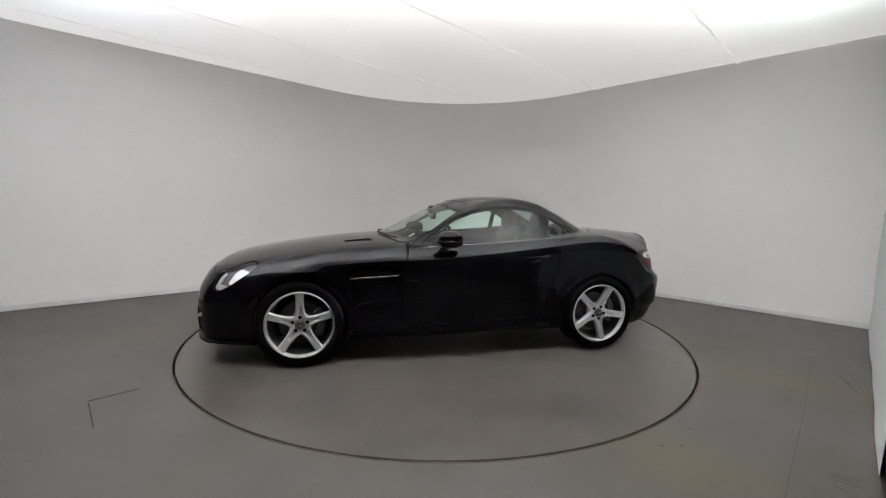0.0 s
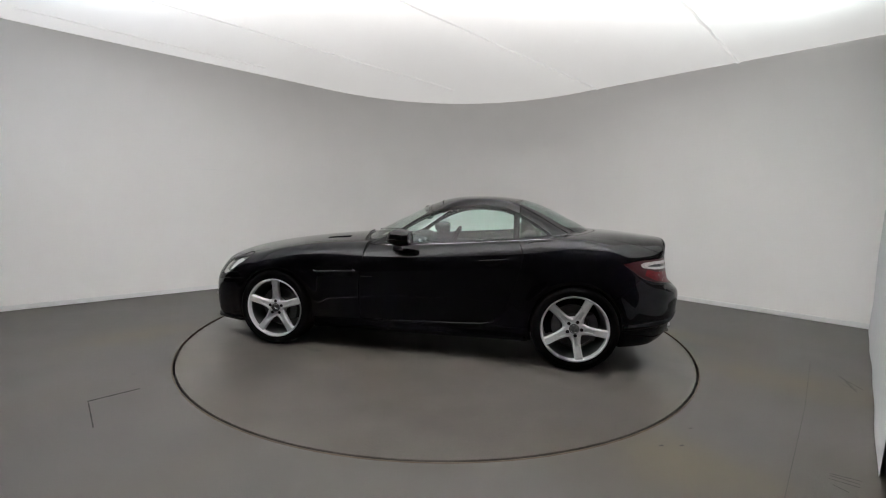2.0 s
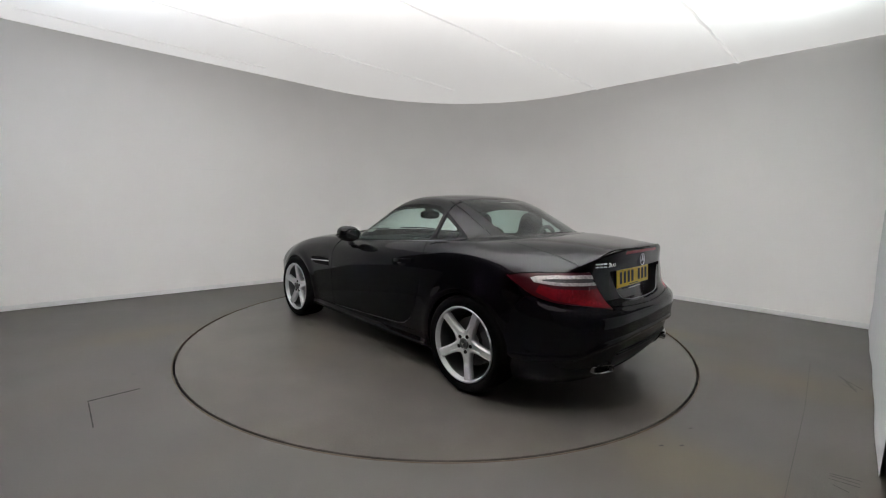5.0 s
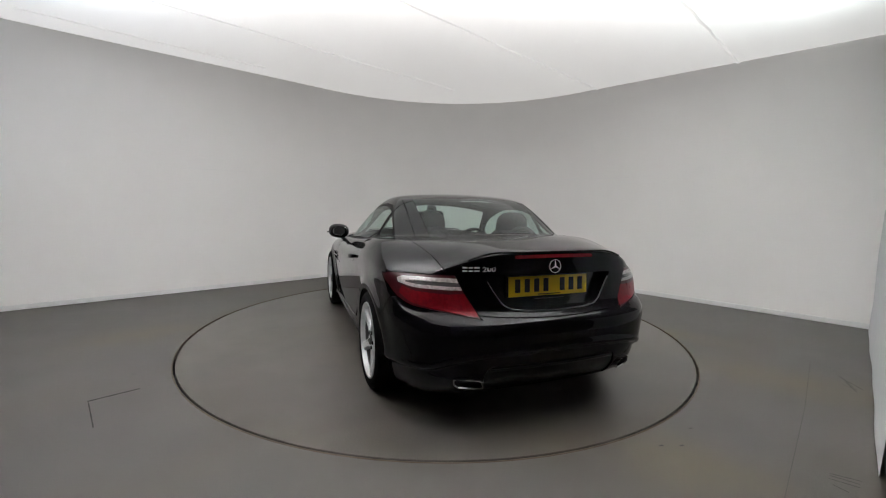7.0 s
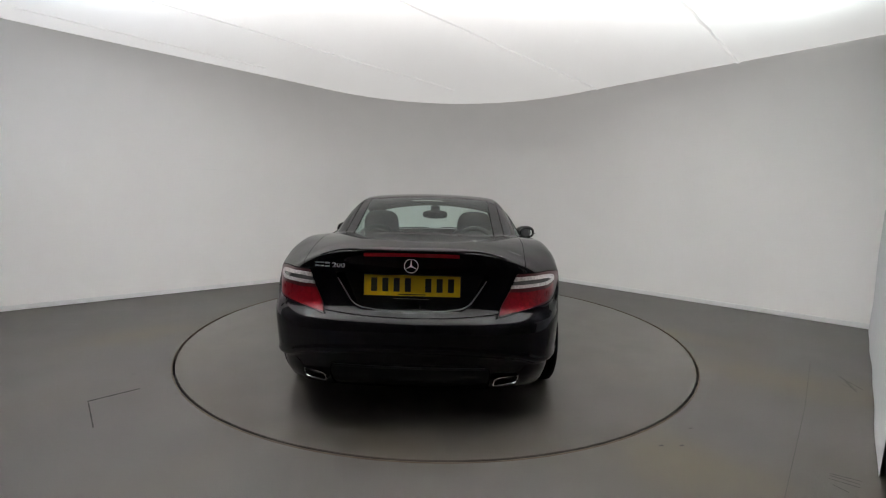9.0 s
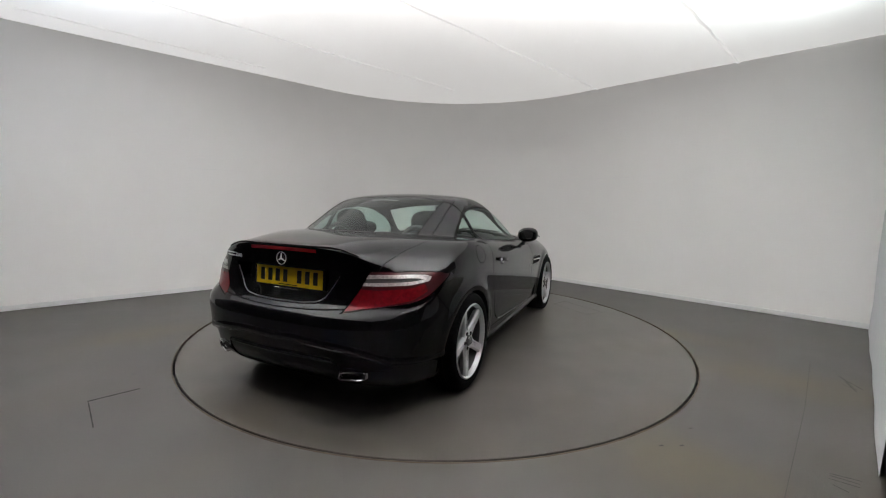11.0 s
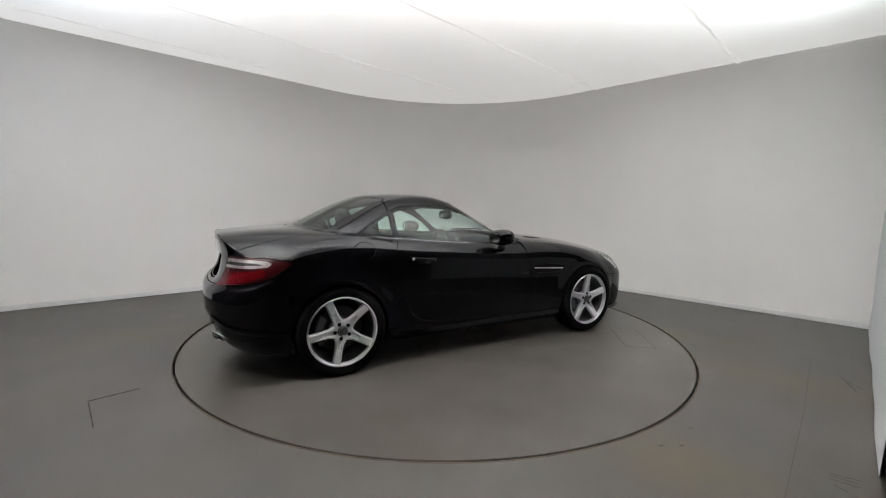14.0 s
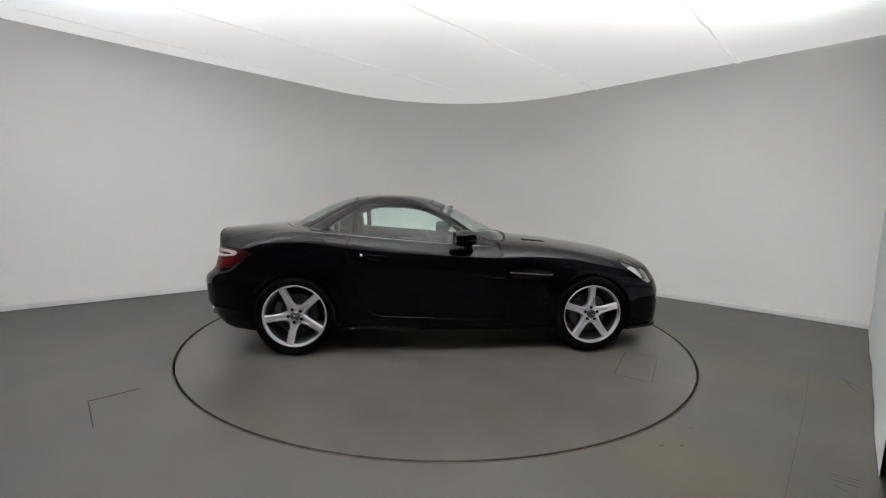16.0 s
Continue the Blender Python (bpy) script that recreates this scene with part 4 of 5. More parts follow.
# ---- wheels ----
# Rim alloy darkened: the shade behind the spokes is put into the colour.
M_BARREL = material("shaded_barrel_alloy", (0.10, 0.10, 0.102), 0.45, metal=0.5, vary=0.1, scale=20)
def build_wheel(width):
    wheel = new("wheel")
    wheel.parent = car
    tagged(wheel, "silver five-spoke alloy wheel with a low black tyre")
    k = width / 2
    bm = bmesh.new()
    half = [(.240, k - .018), (.250, k - .006), (.262, k - .001), (.285, k + .002), (.300, k - .004), (.3105, k - .014), (.3165, k - .030), (.3180, k - .046)]
    tread = []
    for c in (.055, .018):
        tread += [(.318, c + .005), (.311, c + .004), (.311, c - .004), (.318, c - .005)]
    right = [(r, -y) for r, y in reversed(tread)] + [(r, -y) for r, y in reversed(half)]
    lathe(bm, half + tread + right, 96, closed=True)
    part("tyre", bm, M_TYRE, wheel, "black low-profile tyre")
    for s in (1, -1):
        bm = bmesh.new()
        lathe(bm, [(.3125, s * (k - .038)), (.3172, s * (k - .034)), (.3160, s * (k - .024)), (.3105, s * (k - .012))], 144)
        for q, v in enumerate(bm.verts):
            if (q // 4) % 3 == 0:
                v.co.x *= .986
                v.co.z *= .986
        part("tread_shoulder", bm, M_TYRE, wheel, "black tyre shoulder with tread grooves", smooth=False)
    bm = bmesh.new()
    lathe(bm, [(.2465, k - .014), (.2475, k - .006), (.244, k - .002), (.2375, k - .003), (.233, k - .012), (.229, k - .030), (.228, k - .034)], 96)
    part("rim", bm, M_ALLOY, wheel)
    bm = bmesh.new()
    lathe(bm, [(.2285, k - .033), (.224, k - .06), (.214, -k + .03), (.236, -k + .012), (.244, -k + .012)], 96)
    part("rim_barrel", bm, M_BARREL, wheel, "dark grey inside of the rim")
    face = k - .014
    for i in range(5):
        bm = bmesh.new()
        rings = []
        for r, w, y, groove in ((.046, .052, -.017, 0), (.066, .041, -.0155, .001), (.080, .0345, -.014, .006), (.10, .0295, -.012, .007), (.13, .0265, -.009, .007), (.141, .026, -.007, .0005), (.18, .026, -.003, 0), (.215, .027, 0, 0), (.2385, .031, .001, 0)):
            yt = face + y
            rings.append([bm.verts.new((x, yy, r)) for x, yy in ((-w * .85, yt - .045), (-w - .004, yt - .016), (-w, yt - .006), (-w * .78, yt), (-w * .5, yt), (-w * .36, yt - groove), (w * .36, yt - groove), (w * .5, yt), (w * .78, yt), (w, yt - .006), (w + .004, yt - .016), (w * .85, yt - .045))])
        for a, b in zip(rings, rings[1:]):
            for q in range(12):
                bm.faces.new((a[q], a[(q + 1) % 12], b[(q + 1) % 12], b[q]))
        bm.faces.new(rings[0][::-1])
        bm.faces.new(rings[-1])
        part("spoke", bm, M_ALLOY, wheel, smooth=False, at=Matrix.Rotation(math.tau * i / 5, 4, "Y"))
    bm = bmesh.new()
    lathe(bm, [(.0001, face - .010), (.034, face - .010), (.037, face - .016), (.068, face - .017), (.076, face - .024), (.08, face - .07), (.0001, face - .07)], 48)
    part("hub", bm, M_ALLOY, wheel)
    for i in range(5):
        bm = bmesh.new()
        lathe(bm, [(.0001, face - .0135), (.0120, face - .0135), (.0130, face - .0150), (.0130, face - .03)], 16)
        # A closed black disc: the depth of the hole is only its colour.
        part("bolt_hole", bm, M_HOLE, wheel, "dark bolt hole", at=Matrix.Rotation(math.tau * i / 5, 4, "Y") @ Matrix.Translation((0, .0015, .0535)))
    bm = bmesh.new()
    lathe(bm, [(.0001, face - .002), (.026, face - .003), (.032, face - .004), (.036, face - .008), (.037, face - .02)], 32)
    part("hub_cap", bm, M_CALIPER, wheel, "grey hub cap with a silver emblem")
    bm = bmesh.new()
    tube(bm, [(math.cos(a) * .028, face - .002, math.sin(a) * .028) for a in [math.tau * q / 28 for q in range(28)]], .0016, 5, True)
    for q in range(3):
        a = math.radians(90 + 120 * q)
        tube(bm, [(0, face - .001, 0), (math.cos(a) * .028, face - .002, math.sin(a) * .028)], [.0034, .0008], 5)
    part("cap_emblem", bm, M_CHROME, wheel, "silver emblem on the hub cap")
    bm = bmesh.new()
    lathe(bm, [(.05, .035), (.09, .035), (.095, .015), (.158, .015), (.160, .012), (.160, -.012), (.05, -.012)], 64)
    part("brake_disc", bm, M_DISC, wheel, "grey iron brake disc")
    return wheel


HUBZ = 0.318
front = build_wheel(.225)
rear = build_wheel(.245)
front.matrix_basis = pose(1.215, .775, HUBZ, 0, 0, 0)
rear.matrix_basis = pose(-1.215, .775, HUBZ, 0, 191, 0)
copy_thing(front, pose(1.215, -.775, HUBZ, 0, 0, 180))
copy_thing(rear, pose(-1.215, -.775, HUBZ, 0, 0, 180) @ pose(0, 0, 0, 0, 169, 0))
for sx in (1.215, -1.215):
    for s in (1, -1):
        bm = bmesh.new()
        rings = []
        for k in range(10):
            a = math.radians(140 + 75 * k / 9)
            c, q = math.cos(a), math.sin(a)
            rings.append([bm.verts.new((sx + r * c, s * y, HUBZ + r * q)) for r, y in ((.115, .765), (.172, .765), (.178, .78), (.178, .822), (.165, .832), (.125, .832), (.115, .82))])
        for a, b in zip(rings, rings[1:]):
            for k in range(7):
                bm.faces.new((a[k], a[(k + 1) % 7], b[(k + 1) % 7], b[k]))
        bm.faces.new(rings[0])
        bm.faces.new(rings[-1][::-1])
        part("brake_caliper", bm, M_CALIPER, car, "grey brake caliper")
        # liner of the wheel opening
        bm = bmesh.new()
        rows = []
        for k in range(33):
            a = math.radians(-12 + 204 * k / 32)
            c, q = math.cos(a), math.sin(a)
            ye = min(skin_y(sx + ARCH * c, max(HUBZ + ARCH * q, .2)), .9) - .006
            rows.append([bm.verts.new((sx + r * c, s * y, HUBZ + r * q)) for r, y in ((ARCH + .002, ye), (ARCH + .006, ye - .02), (ARCH + .008, .5), (.05, .5))])
        for a, b in zip(rows, rows[1:]):
            for k in range(3):
                bm.faces.new((a[k], a[k + 1], b[k + 1], b[k]))
        part("wheel_arch_liner", bm, M_UNDER, car, "matt black wheel arch liner")
        bm = bmesh.new()
        tube(bm, [(sx, s * .1, HUBZ), (sx, s * .77, HUBZ)], .035, 10)
        part("axle", bm, M_UNDER, car, "dark axle")

# ---- side details ----
for s in (1, -1):
    door, wing = DOORS[s], WINGS[s]
    fix = (lambda bm: bm) if s > 0 else mirrored
    # chrome strip under the windows
    bm = bmesh.new()
    line = []
    for x in np.linspace(.285, -.985, 40):
        z = float(np.interp(-x, [-.3, 0, .41, .76, 1.0], [.8755, .8925, .921, .9495, .970]))
        line.append((float(x), skin_y(float(x), z) + .0015, z))
    tube(bm, line, .0019, 6)
    part("belt_strip", fix(bm), M_SILVERTRIM, car, "thin chrome strip under the windows")
    # black rubber strip between door glass and quarter glass
    bm = bmesh.new()
    plate_bar(bm, [(-.771, skin_y(-.771, z) + .001, z) for z in (.952, 1.0, 1.05, 1.1, 1.15)], .022, .006, (1, 0, 0))
    part("window_divider", fix(bm), M_PLASTIC, car, "black strip between the panes")
    # door handle over a dark bowl
    bm = bmesh.new()
    pts = []
    for x in np.linspace(-.505, -.715, 12):
        t = (x + .505) / -.21
        z = .790 + .020 * t
        pts.append((float(x), skin_y(float(x), z) + .006 + .026 * math.sin(math.pi * min(max(t, 0), 1)) ** .6, z))
    plate_bar(bm, pts, .026, .016)
    handle = part("door_handle", fix(bm), M_PAINT, door, "black door handle")
    bm = bmesh.new()
    blob(bm, (-.600, skin_y(-.6, .778) - .008, .776), (.068, .012, .024), 2.3, 20, Matrix.Rotation(radians(5), 4, "Y"))
    part("handle_bowl", fix(bm), M_GLOSSBLK, handle, "gloss black bowl behind the handle")
    if s < 0:
        bm = bmesh.new()
        blob(bm, (-.700, skin_y(-.70, .806) + .024, .808), (.011, .008, .011), 2, 14)
        part("lock_cylinder", fix(bm), M_BADGE, handle, "chrome lock cylinder")
    # side vent: chrome blade and a lower lip
    bm = bmesh.new()
    plate_bar(bm, [(float(x), skin_y(float(x), .6485 + (.85 - x) * .06) + .002, .6485 + (.85 - float(x)) * .06) for x in np.linspace(.858, .497, 12)], .0115, .010)
    part("vent_blade", fix(bm), M_CHROME, wing, "chrome blade in the side vent")
    bm = bmesh.new()
    plate_bar(bm, [(float(x), skin_y(float(x), .627) + .001, .627) for x in np.linspace(.44, .35, 5)], .008, .005)
    part("vent_tip", fix(bm), M_GLOSSBLK, door, "dark vent tip on the door")
    bm = bmesh.new()
    plate_bar(bm, [(x, skin_y(x, z) + .001, z) for x, z in ((.845, .640), (.77, .616), (.64, .618), (.52, .623))], .007, .012)
    part("vent_lip", fix(bm), M_GLOSSBLK, wing, "gloss black vent lip")
    bm = bmesh.new()
    plate_bar(bm, [(x, skin_y(x, z) + .001, z) for x, z in ((.860, .676), (.80, .690), (.70, .700), (.60, .698), (.52, .694))], .005, .010)
    part("vent_lip", fix(bm), M_GLOSSBLK, wing, "gloss black vent lip")
    # door mirror on a stalk
    bm = bmesh.new()
    blob(bm, (.108, .912, .950), (.104, .092, .066), 2.35, 32, Matrix.Rotation(radians(-10), 4, "Z") @ Matrix.Rotation(radians(4), 4, "X"))
    got = bmesh.ops.bisect_plane(bm, geom=bm.verts[:] + bm.edges[:] + bm.faces[:], plane_co=(.026, .918, .95), plane_no=(-1, .12, 0), clear_outer=True)
    rim_edges = [e for e in got["geom_cut"] if isinstance(e, bmesh.types.BMEdge)]
    ext = bmesh.ops.extrude_edge_only(bm, edges=rim_edges)
    vs = [q for q in ext["geom"] if isinstance(q, bmesh.types.BMVert)]
    bmesh.ops.scale(bm, vec=(1, .9, .88), space=Matrix.Translation((-.026, -.918, -.95)), verts=vs)
    ext = bmesh.ops.extrude_edge_only(bm, edges=[e for e in ext["geom"] if isinstance(e, bmesh.types.BMEdge)])
    vs2 = [q for q in ext["geom"] if isinstance(q, bmesh.types.BMVert)]
    bmesh.ops.translate(bm, vec=(.012, 0, 0), verts=vs2)
    bmesh.ops.contextual_create(bm, geom=[e for e in ext["geom"] if isinstance(e, bmesh.types.BMEdge)])
    mirror = part("door_mirror", fix(bm), M_PAINT, door, "black door mirror")
    bm = bmesh.new()
    blob(bm, (.0335, .912, .950), (.0030, .071, .045), 2.4, 24, Matrix.Rotation(radians(-7), 4, "Z"))
    part("mirror_glass", fix(bm), M_CHROME, mirror, "silvered mirror glass")
    bm = bmesh.new()
    plate_bar(bm, [(.108 + .1095 * math.cos(a) * .95, .918 + .099 * math.sin(a), .938) for a in [radians(q) for q in range(-10, 95, 7)]], .009, .006)
    part("indicator", fix(bm), M_GLOSSBLK, mirror, "smoked indicator strip")
    bm = bmesh.new()
    rings = []
    for z, x, y, a, b in ((.846, .15, .845, .045, .030), (.862, .15, .850, .040, .024), (.878, .145, .868, .034, .024), (.893, .135, .890, .040, .034), (.905, .13, .90, .05, .05)):
        rings.append([bm.verts.new((x + a * math.cos(q * math.tau / 16), y + b * math.sin(q * math.tau / 16), z)) for q in range(16)])
    for r0, r1 in zip(rings, rings[1:]):
        for q in range(16):
            bm.faces.new((r0[q], r0[(q + 1) % 16], r1[(q + 1) % 16], r1[q]))
    bm.faces.new(rings[0][::-1])
    bm.faces.new(rings[-1])
    part("mirror_foot", fix(bm), M_PLASTIC, mirror, "black plastic mirror foot")
    # air scoop line on the haunch behind the window
    bm = bmesh.new()
    tube(bm, [(x, skin_y(x, z) - .001, z) for x, z in ((-.84, .930), (-.89, .946), (-.95, .953), (-1.02, .956))], [.004, .006, .006, .002], 6)
    part("haunch_line", fix(bm), M_HOLE, car, "dark joint behind the door")
    # daytime lamp in the bumper
    bm = bmesh.new()
    blob(bm, (skin_x(.60, .355, True) - .024, .60, .355), (.014, .040, .017), 2.4, 20, Matrix.Rotation(radians(-32), 4, "Z"))
    part("daytime_lamp", fix(bm), M_CLEARLAMP, car, "clear daytime running lamp")
    # exhaust outlet
    bm = bmesh.new()
    rings = []
    cx, cy, cz = -1.966, .512, .284
    for dx, g in ((.10, 0.0), (-.01, 0.0), (-.016, -.003), (-.012, -.008), (.08, -.010)):
        ring = []
        for q in range(24):
            a = math.tau * q / 24
            f = lambda t: math.copysign(abs(t) ** .5, t)
            ring.append(bm.verts.new((cx + dx + .028 * f(math.cos(a)), cy + (.071 + g) * f(math.cos(a)) + .012 * math.sin(a), cz + (.028 + g) * f(math.sin(a)))))
        rings.append(ring)
    for r0, r1 in zip(rings, rings[1:]):
        for q in range(24):
            bm.faces.new((r0[q], r0[(q + 1) % 24], r1[(q + 1) % 24], r1[q]))
    pipe = part("exhaust_pipe", fix(bm), M_STEEL, car, "chrome rectangular exhaust outlet")
    bm = bmesh.new()
    box(bm, (cx + .045, cy, cz), (.05, .12, .036), .004)
    part("exhaust_hole", fix(bm), M_HOLE, pipe, "black block as the inside of the outlet")
    # wiper
    bm = bmesh.new()
    y0 = .10 if s > 0 else -.5
    pts = [(x, y, skin_z(x, y) + .012) for x, y in [(.60 - .33 * y * y + .012 - .02 * k / 9, y) for k, y in enumerate(np.linspace(y0, y0 + .46, 10))]]
    tube(bm, [tuple(map(float, q)) for q in pts], .007, 6)
    part("wiper", bm, M_PLASTIC, car, "black wiper blade")

# ---- tail details ----
bm = bmesh.new()
LEAN = Matrix.Translation((-1.917, 0, .769)) @ Matrix.Rotation(radians(4), 4, "Y")
box(bm, (0, 0, 0), (.006, .520, .111), .002, LEAN)
plate = part("number_plate", bm, M_YELLOW, car, "yellow number plate with black characters")
for k, y in enumerate((.205, .144, .083, .022, -.088, -.149, -.210)):
    bm = bmesh.new()
    box(bm, (-.0036, y, .004), (.002, .033, .074), .0005, LEAN)
    part("character_bar", bm, M_BLACKINK, plate, "black character bar", smooth=False)
bm = bmesh.new()
box(bm, (-.0036, 0, -.047), (.002, .15, .005), 0, LEAN)
part("small_print_bar", bm, M_BLACKINK, plate, "thin dark bar of small print", smooth=False)
bm = bmesh.new()
plate_bar(bm, [(-1.928, y, .700) for y in np.linspace(-.095, .10, 6)], .007, .006)
part("plate_trim", bm, M_CHROME, plate, "thin chrome line under the plate")
bm = bmesh.new()
box(bm, (.012, 0, 0), (.02, .53, .118), .004, LEAN)
part("plate_holder", bm, M_PLASTIC, plate, "black plate holder")
# ledge under the plate, its highlight put in as a grey bar
bm = bmesh.new()
line = [(skin_x(abs(y), z) + .006, y, z) for y, z in [(float(y), float(np.interp(abs(y), [0, .18, .27, .315, .36, .405], [.648, .652, .662, .684, .748, .815]))) for y in np.linspace(-.40, .40, 41)]]
tube(bm, line, .0032, 6)
part("hollow_edge", bm, M_ALLOYD, LID, "grey bar drawn as the highlight on the edge of the plate hollow")
# emblem: a ring with three arms
EMB = Matrix.Translation((skin_x(0, .884) - .006, 0, .884)) @ Matrix.Rotation(radians(3), 4, "Y")
bm = bmesh.new()
tube(bm, [EMB @ Vector((0, math.cos(a) * .036, math.sin(a) * .036)) for a in [math.tau * q / 40 for q in range(40)]], .0024, 6, True)
for q in range(3):
    a = radians(90 + 120 * q)
    tube(bm, [EMB @ Vector((-.003, 0, 0)), EMB @ Vector((0, math.cos(a) * .035, math.sin(a) * .035))], [.0055, .001], 6)
part("emblem", bm, M_BADGE, LID, "chrome ring emblem with three arms")
y = .533
for w in (.029, .024, .031):
    bm = bmesh.new()
    xx = skin_x(y - w / 2, .876) - .0015
    sl = math.atan2(skin_x(y - w - .01, .876) - skin_x(y + .01, .876), w + .02)
    M4 = Matrix.Translation((xx, y - w / 2, .876)) @ Matrix.Rotation(sl, 4, "Z")
    for zz in (.0088, -.0088):
        box(bm, (0, 0, zz), (.003, w * .90, .0078), .0006, M4)
    part("badge_bar", bm, M_BADGE, LID, "chrome badge bar", smooth=False)
    y -= w + .0035
# the number of the badge, in raised chrome figures
y -= .010
font = bpy.data.curves.new("badge_figures", "FONT")
font.body, font.size, font.extrude, font.offset, font.space_character = "200", .0365, .0012, .0009, 1.02
text = bpy.data.objects.new("badge_figures", font)
figures = bpy.data.meshes.new_from_object(text)
bpy.data.objects.remove(text)
sl = math.atan2(skin_x(y - .09, .876) - skin_x(y, .876), .09)
figures.transform(Matrix.Translation((skin_x(y, .876) - .0012, y, .8635)) @ Matrix.Rotation(sl, 4, "Z") @ Matrix(((0, 0, -1, 0), (-1, 0, 0, 0), (0, 1, 0, 0), (0, 0, 0, 1))) @ Matrix.Diagonal((1.32, 1, 1, 1)))
figures.materials.clear()
figures.materials.append(M_BADGE)
badge = tagged(new("badge_figures", figures), "raised chrome figures of the model badge")
badge.parent = LID
# spoiler lip above the brake light
bm = bmesh.new()
tube(bm, [(skin_x(abs(float(q)), .962 - .25 * max(abs(q) - .3, 0) ** 2 * 4) - .001, float(q), .9635 - .25 * max(abs(q) - .3, 0) ** 2 * 4) for q in np.linspace(-.5, .5, 31)], .005, 6)
part("spoiler_lip", bm, M_PAINT, LID)
bm = bmesh.new()
tube(bm, [(skin_x(abs(float(q)), .352) - .002, float(q), .352) for q in np.linspace(-.40, .40, 21)], .007, 6)
part("diffuser_ridge", bm, M_PLASTIC, rear_bumper, "black diffuser ridge")
# grille bars and badge at the nose
bm = bmesh.new()
plate_bar(bm, [(skin_x(abs(float(q)), .555, True) - .012, float(q), .555) for q in np.linspace(-.34, .34, 21)], .03, .015)
part("grille_bar", bm, M_CHROME, car, "chrome grille bar")
bm = bmesh.new()
gx = skin_x(0, .555, True) + .004
tube(bm, [(gx, math.cos(a) * .075, .555 + math.sin(a) * .075) for a in [math.tau * q / 40 for q in range(40)]], .006, 6, True)
for q in range(3):
    a = radians(90 + 120 * q)
    tube(bm, [(gx, 0, .555), (gx, math.cos(a) * .073, .555 + math.sin(a) * .073)], [.016, .003], 6)
part("emblem", bm, M_CHROME, car, "chrome ring emblem with three arms")
bm = bmesh.new()
plate_bar(bm, [(skin_x(abs(float(q)), .175, True) + .008, float(q), .170) for q in np.linspace(-.78, .78, 31)], .02, .05)
part("front_lip", bm, M_PLASTIC, front_bumper, "black front lip")

for s in (1, -1):
    bm = bmesh.new()
    tube(bm, [(float(x), s * (skin_y(float(x), z) - .001), z) for x, z in [(x, .525 + .10 * (1.86 - x) ** 1.2) for x in np.linspace(1.86, 1.50, 14)]], [.002] + [.007] * 12 + [.002], 6)
    part("bumper_crease", bm, M_PAINT, front_bumper)
    bm = bmesh.new()
    tube(bm, [(x, s * (skin_y(x, z) + .0005), z) for x, z in ((.44, .268), (.2, .274), (-.1, .286), (-.35, .298), (-.52, .306), (-.60, .321), (-.665, .362), (-.70, .41))], [.002, .004, .005, .005, .005, .006, .005, .001], 6)
    part("door_foot_strip", bm, M_GLOSSBLK, DOORS[s], "gloss black strip along the door foot")

# ---- cabin ----
bm = bmesh.new()
box(bm, (.36, 0, .70), (.46, 1.30, .38), .08)
dash = part("dashboard", bm, M_DASH, car, "black padded dashboard")
bm = bmesh.new()
blob(bm, (.22, -.36, .885), (.14, .19, .055), 2.4)
part("instrument_hood", bm, M_DASH, dash)
bm = bmesh.new()
box(bm, (-.22, 0, .50), (.95, .24, .30), .05)
part("centre_console", bm, M_DASH, car, "black centre console")
for yv in (-.12, .12):
    bm = bmesh.new()
    lathe(bm, [(.0001, 0), (.036, 0), (.040, .004), (.042, .0), (.042, -.02)], 24)
    part("air_vent", bm, M_SILVERTRIM, dash, "round silver air vent", at=pose(.135, yv, .84, 0, 0, 90))
SW = Matrix.Translation((-.10, -.36, .815)) @ Matrix.Rotation(radians(-24), 4, "Y")
bm = bmesh.new()
tube(bm, [SW @ Vector((0, math.cos(a) * .18, math.sin(a) * .18)) for a in [math.tau * q / 36 for q in range(36)]], .015, 8, True)
for a in (0, 180, 270):
    q = radians(a)
    tube(bm, [SW @ Vector((.02, math.cos(q) * .05, math.sin(q) * .05)), SW @ Vector((0, math.cos(q) * .175, math.sin(q) * .175))], .014, 6)
blob(bm, SW @ Vector((.015, 0, 0)), (.03, .065, .06), 2.4, 20)
tube(bm, [SW @ Vector((.02, 0, 0)), (.25, -.36, .72)], .035, 10)
part("steering_wheel", bm, M_LEATHER, car, "black leather steering wheel")
for s in (1, -1):
    bm = bmesh.new()
    blob(bm, (-.50, s * .365, .44), (.27, .24, .10), 3.2, 28, Matrix.Rotation(radians(-8), 4, "Y"))
    seat = part("seat", bm, M_LEATHER, car, "dark grey leather seat")
    bm = bmesh.new()
    blob(bm, (-.80, s * .365, .72), (.085, .235, .33), 3.0, 28, Matrix.Rotation(radians(-16), 4, "Y"))
    part("backrest", bm, M_LEATHER, seat)
    bm = bmesh.new()
    blob(bm, (-.865, s * .365, 1.045), (.065, .135, .115), 2.8, 28, Matrix.Rotation(radians(-12), 4, "Y"))
    part("headrest", bm, M_LEATHER, seat)
    bm = bmesh.new()
    tube(bm, [(-1.03, s * .365 + .14 * math.cos(a), .90 + .14 * math.sin(a)) for a in [radians(q) for q in range(0, 181, 12)]], .018, 8)
    part("roll_hoop", bm, M_HOOP, car, "dark roll hoop")
    bm = bmesh.new()
    box(bm, (-.15, s * .74, .62), (1.05, .07, .42), .03)
    part("door_card", bm, M_DASH, DOORS[s], "black door lining")
bm = bmesh.new()
box(bm, (-.1, 0, .27), (1.9, 1.45, .10), .02)
part("cabin_floor", bm, M_CARPET, car, "black carpet")
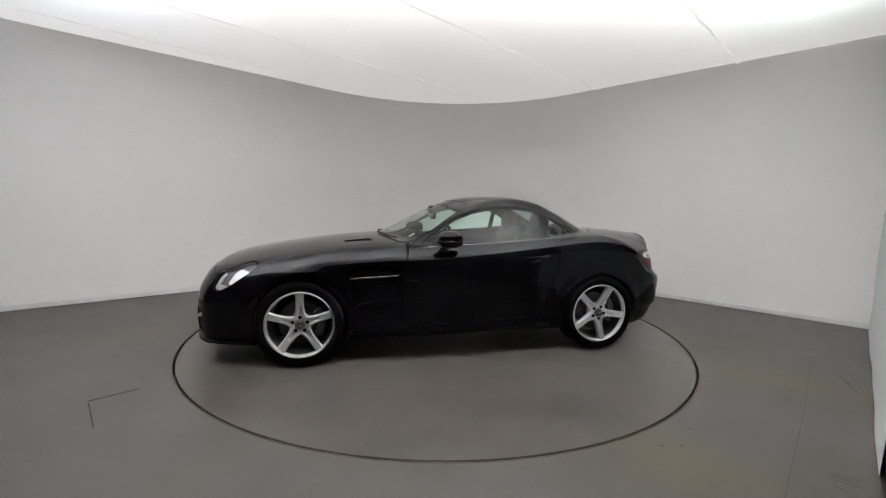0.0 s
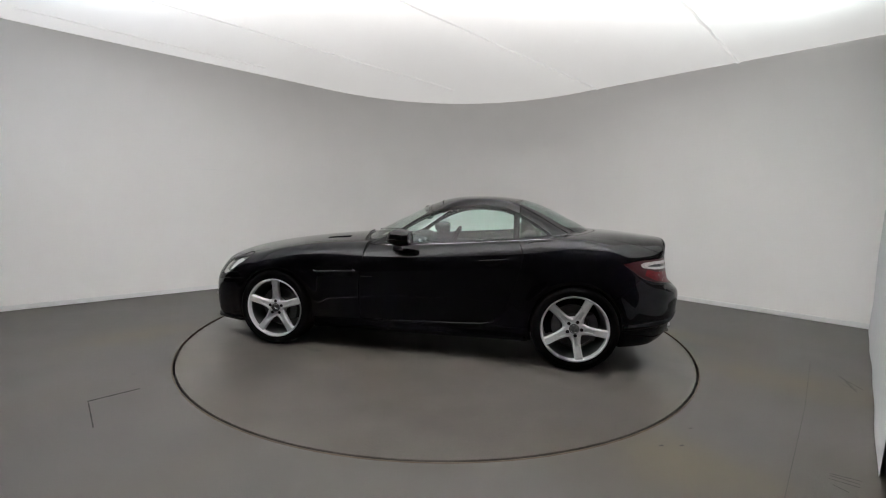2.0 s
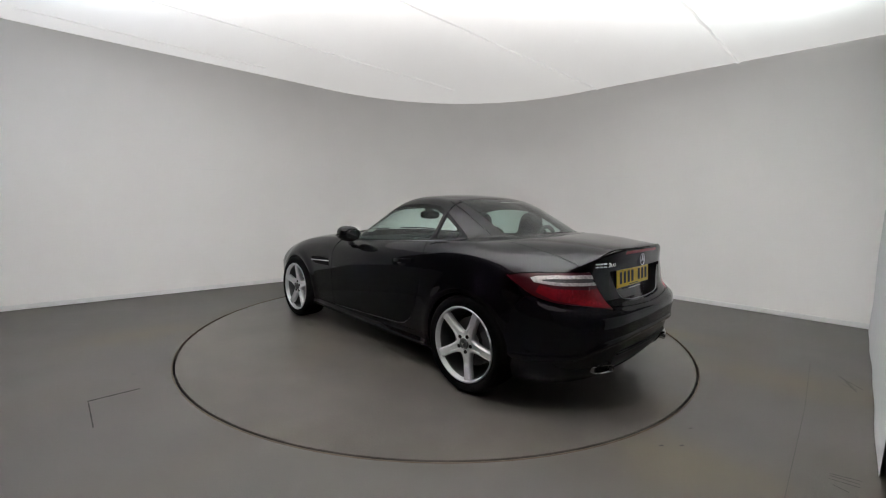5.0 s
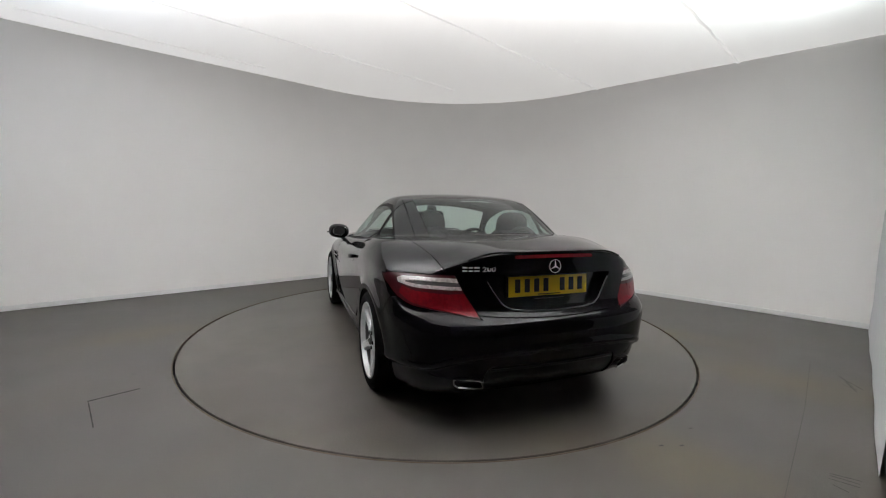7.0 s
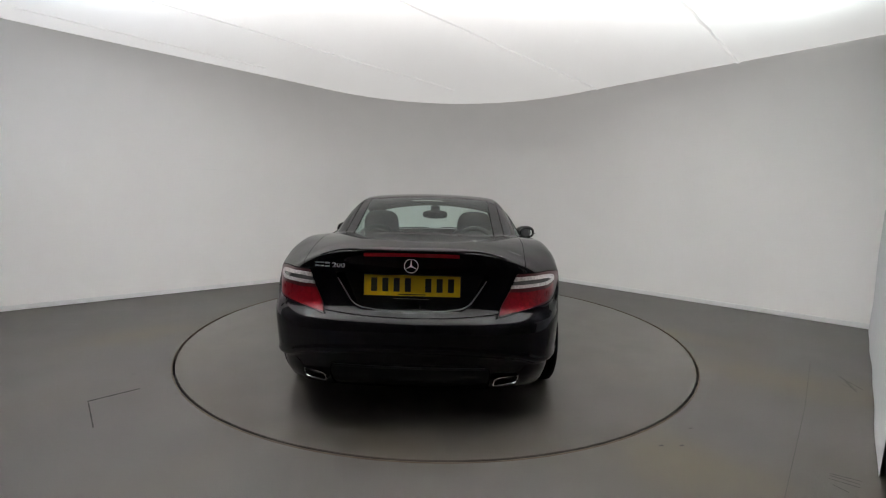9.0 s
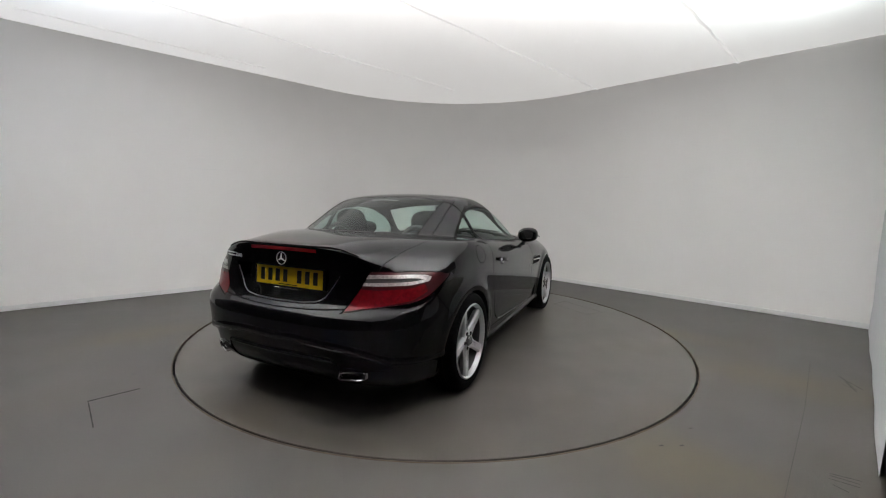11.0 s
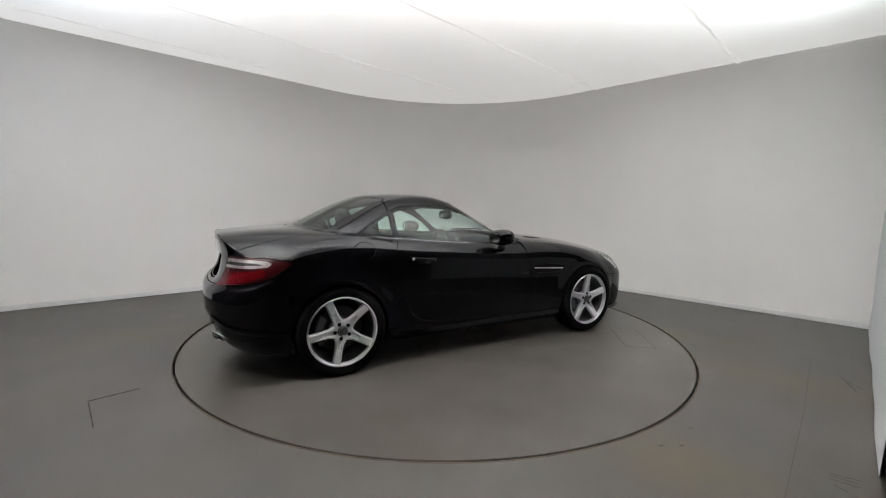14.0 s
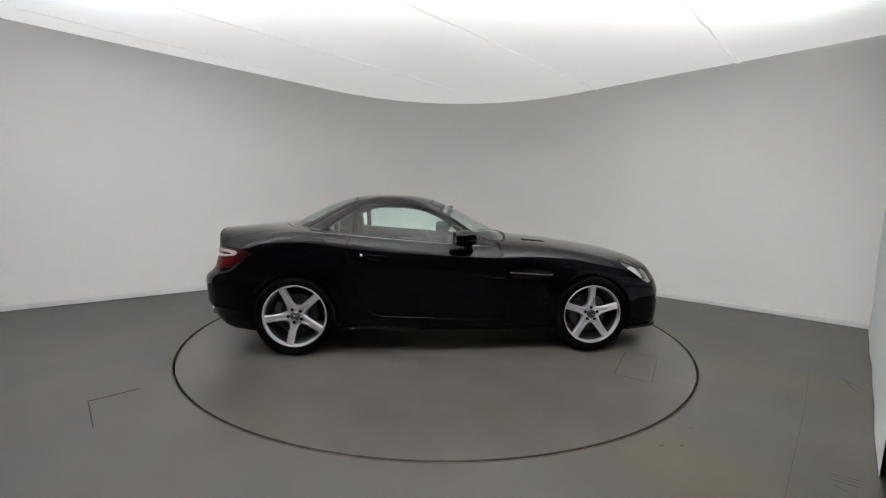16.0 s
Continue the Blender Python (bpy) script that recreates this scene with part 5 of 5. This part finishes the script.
bm = bmesh.new()
box(bm, (-1.16, 0, .72), (.24, 1.16, .40), .04)
part("rear_shelf", bm, M_CARPET, car, "black carpeted shelf behind the seats")
bm = bmesh.new()
blob(bm, (.075, 0, 1.112), (.02, .125, .042), 3.0, 24)
blob(bm, (.09, 0, 1.175), (.03, .05, .03), 2.6, 16)
tube(bm, [(.085, 0, 1.13), (.13, 0, 1.165)], .012, 8)
part("rear_view_mirror", bm, M_GLOSSBLK, car, "black interior mirror")

bm = bmesh.new()
plate_bar(bm, [(-.905, float(q), skin_z(-.905, abs(float(q))) - .012) for q in np.linspace(-.12, .12, 9)], .006, .02, (0, 0, 1))
part("pale_window_strip", bm, M_WHITEPL, car, "pale strip behind the top of the rear window")

# joint across the front of the roof, and a pale label low in the windscreen
bm = bmesh.new()
plate_bar(bm, [(-.085 - .26 * float(q) ** 2, float(q), skin_z(-.085 - .26 * float(q) ** 2, abs(float(q))) + .0005) for q in np.linspace(-.46, .46, 25)], .002, .007)
part("roof_joint", bm, M_HOLE, car, "black joint across the roof")
bm = bmesh.new()
box(bm, (0, 0, 0), (.055, .080, .002), .0008, Matrix.Translation((.352, .508, .952)) @ Matrix.Rotation(radians(27), 4, "Y"))
part("windscreen_label", bm, M_WHITEPL, car, "small pale label inside the windscreen")
for s in (1, -1):
    bm = bmesh.new()
    pts = []
    for q in np.linspace(0, 1, 14):
        y = .530 + .035 * float(q)
        x = -.885 - .46 * float(q) + .55 * y * y
        pts.append((x, s * y, skin_z(x, y) + .0004))
    tube(bm, pts, .0028, 6)
    part("pillar_joint", bm, M_HOLE, car, "black joint beside the rear window")

# ---- marks on the turntable ----
OFF = Vector((0.013, 0.055))
hatch = [Vector(q) + OFF for q in ((1.50, -.93), (1.73, -1.03), (1.36, -1.52), (1.17, -1.36))]
for a, b in zip(hatch, hatch[1:] + hatch[:1]):
    flat_mark("hatch_joint", [a, b], 0.0022, M_SCUFF, "thin dark joint of a hatch", turntable, 0.0008)
M_OIL = material("oil_spot", (0.06, 0.055, 0.048), 0.3, vary=0.3, scale=30)
rnd = random.Random(4)
for cx, cy, r in ((.86, .905, .05), (.95, .88, .035), (.80, .93, .04), (1.63, .965, .016), (1.0, .93, .012), (-.7, -1.1, .012), (-1.6, .6, .014), (.5, -1.5, .012), (-.2, 1.7, .01)):
    bm = bmesh.new()
    mid = bm.verts.new((cx + OFF.x, cy + OFF.y, .0007))
    rim = [bm.verts.new((cx + OFF.x + 1.6 * r * f * math.cos(a), cy + OFF.y + .7 * r * f * math.sin(a), .0003)) for a, f in [(math.tau * k / 18, .6 + .7 * rnd.random()) for k in range(18)]]
    for k in range(18):
        bm.faces.new((mid, rim[k], rim[(k + 1) % 18]))
    part("oil_spot", bm, M_OIL, turntable, "small dark oil spot")


# ---- what moves ----
def motions():
    """The turntable and the car on it turn clockwise at an even pace."""
    turns = [(0, 192.2), (1, 180.71), (2, 169.1), (3, 157.44), (4, 145.75), (5, 134.05), (6, 122.36), (7, 110.68), (8, 99.0), (9, 87.32),
             (10, 75.63), (11, 63.93), (12, 52.21), (13, 40.46), (14, 28.7), (15, 16.93), (16, 5.2)]
    walk(turntable, [(t, pose(0, 0, 0, 0, 0, a)) for t, a in turns])
    walk(car, [(t, pose(0, 0, 0, 0, 0, a) @ pose(0.013, 0.055, 0)) for t, a in turns])


motions()
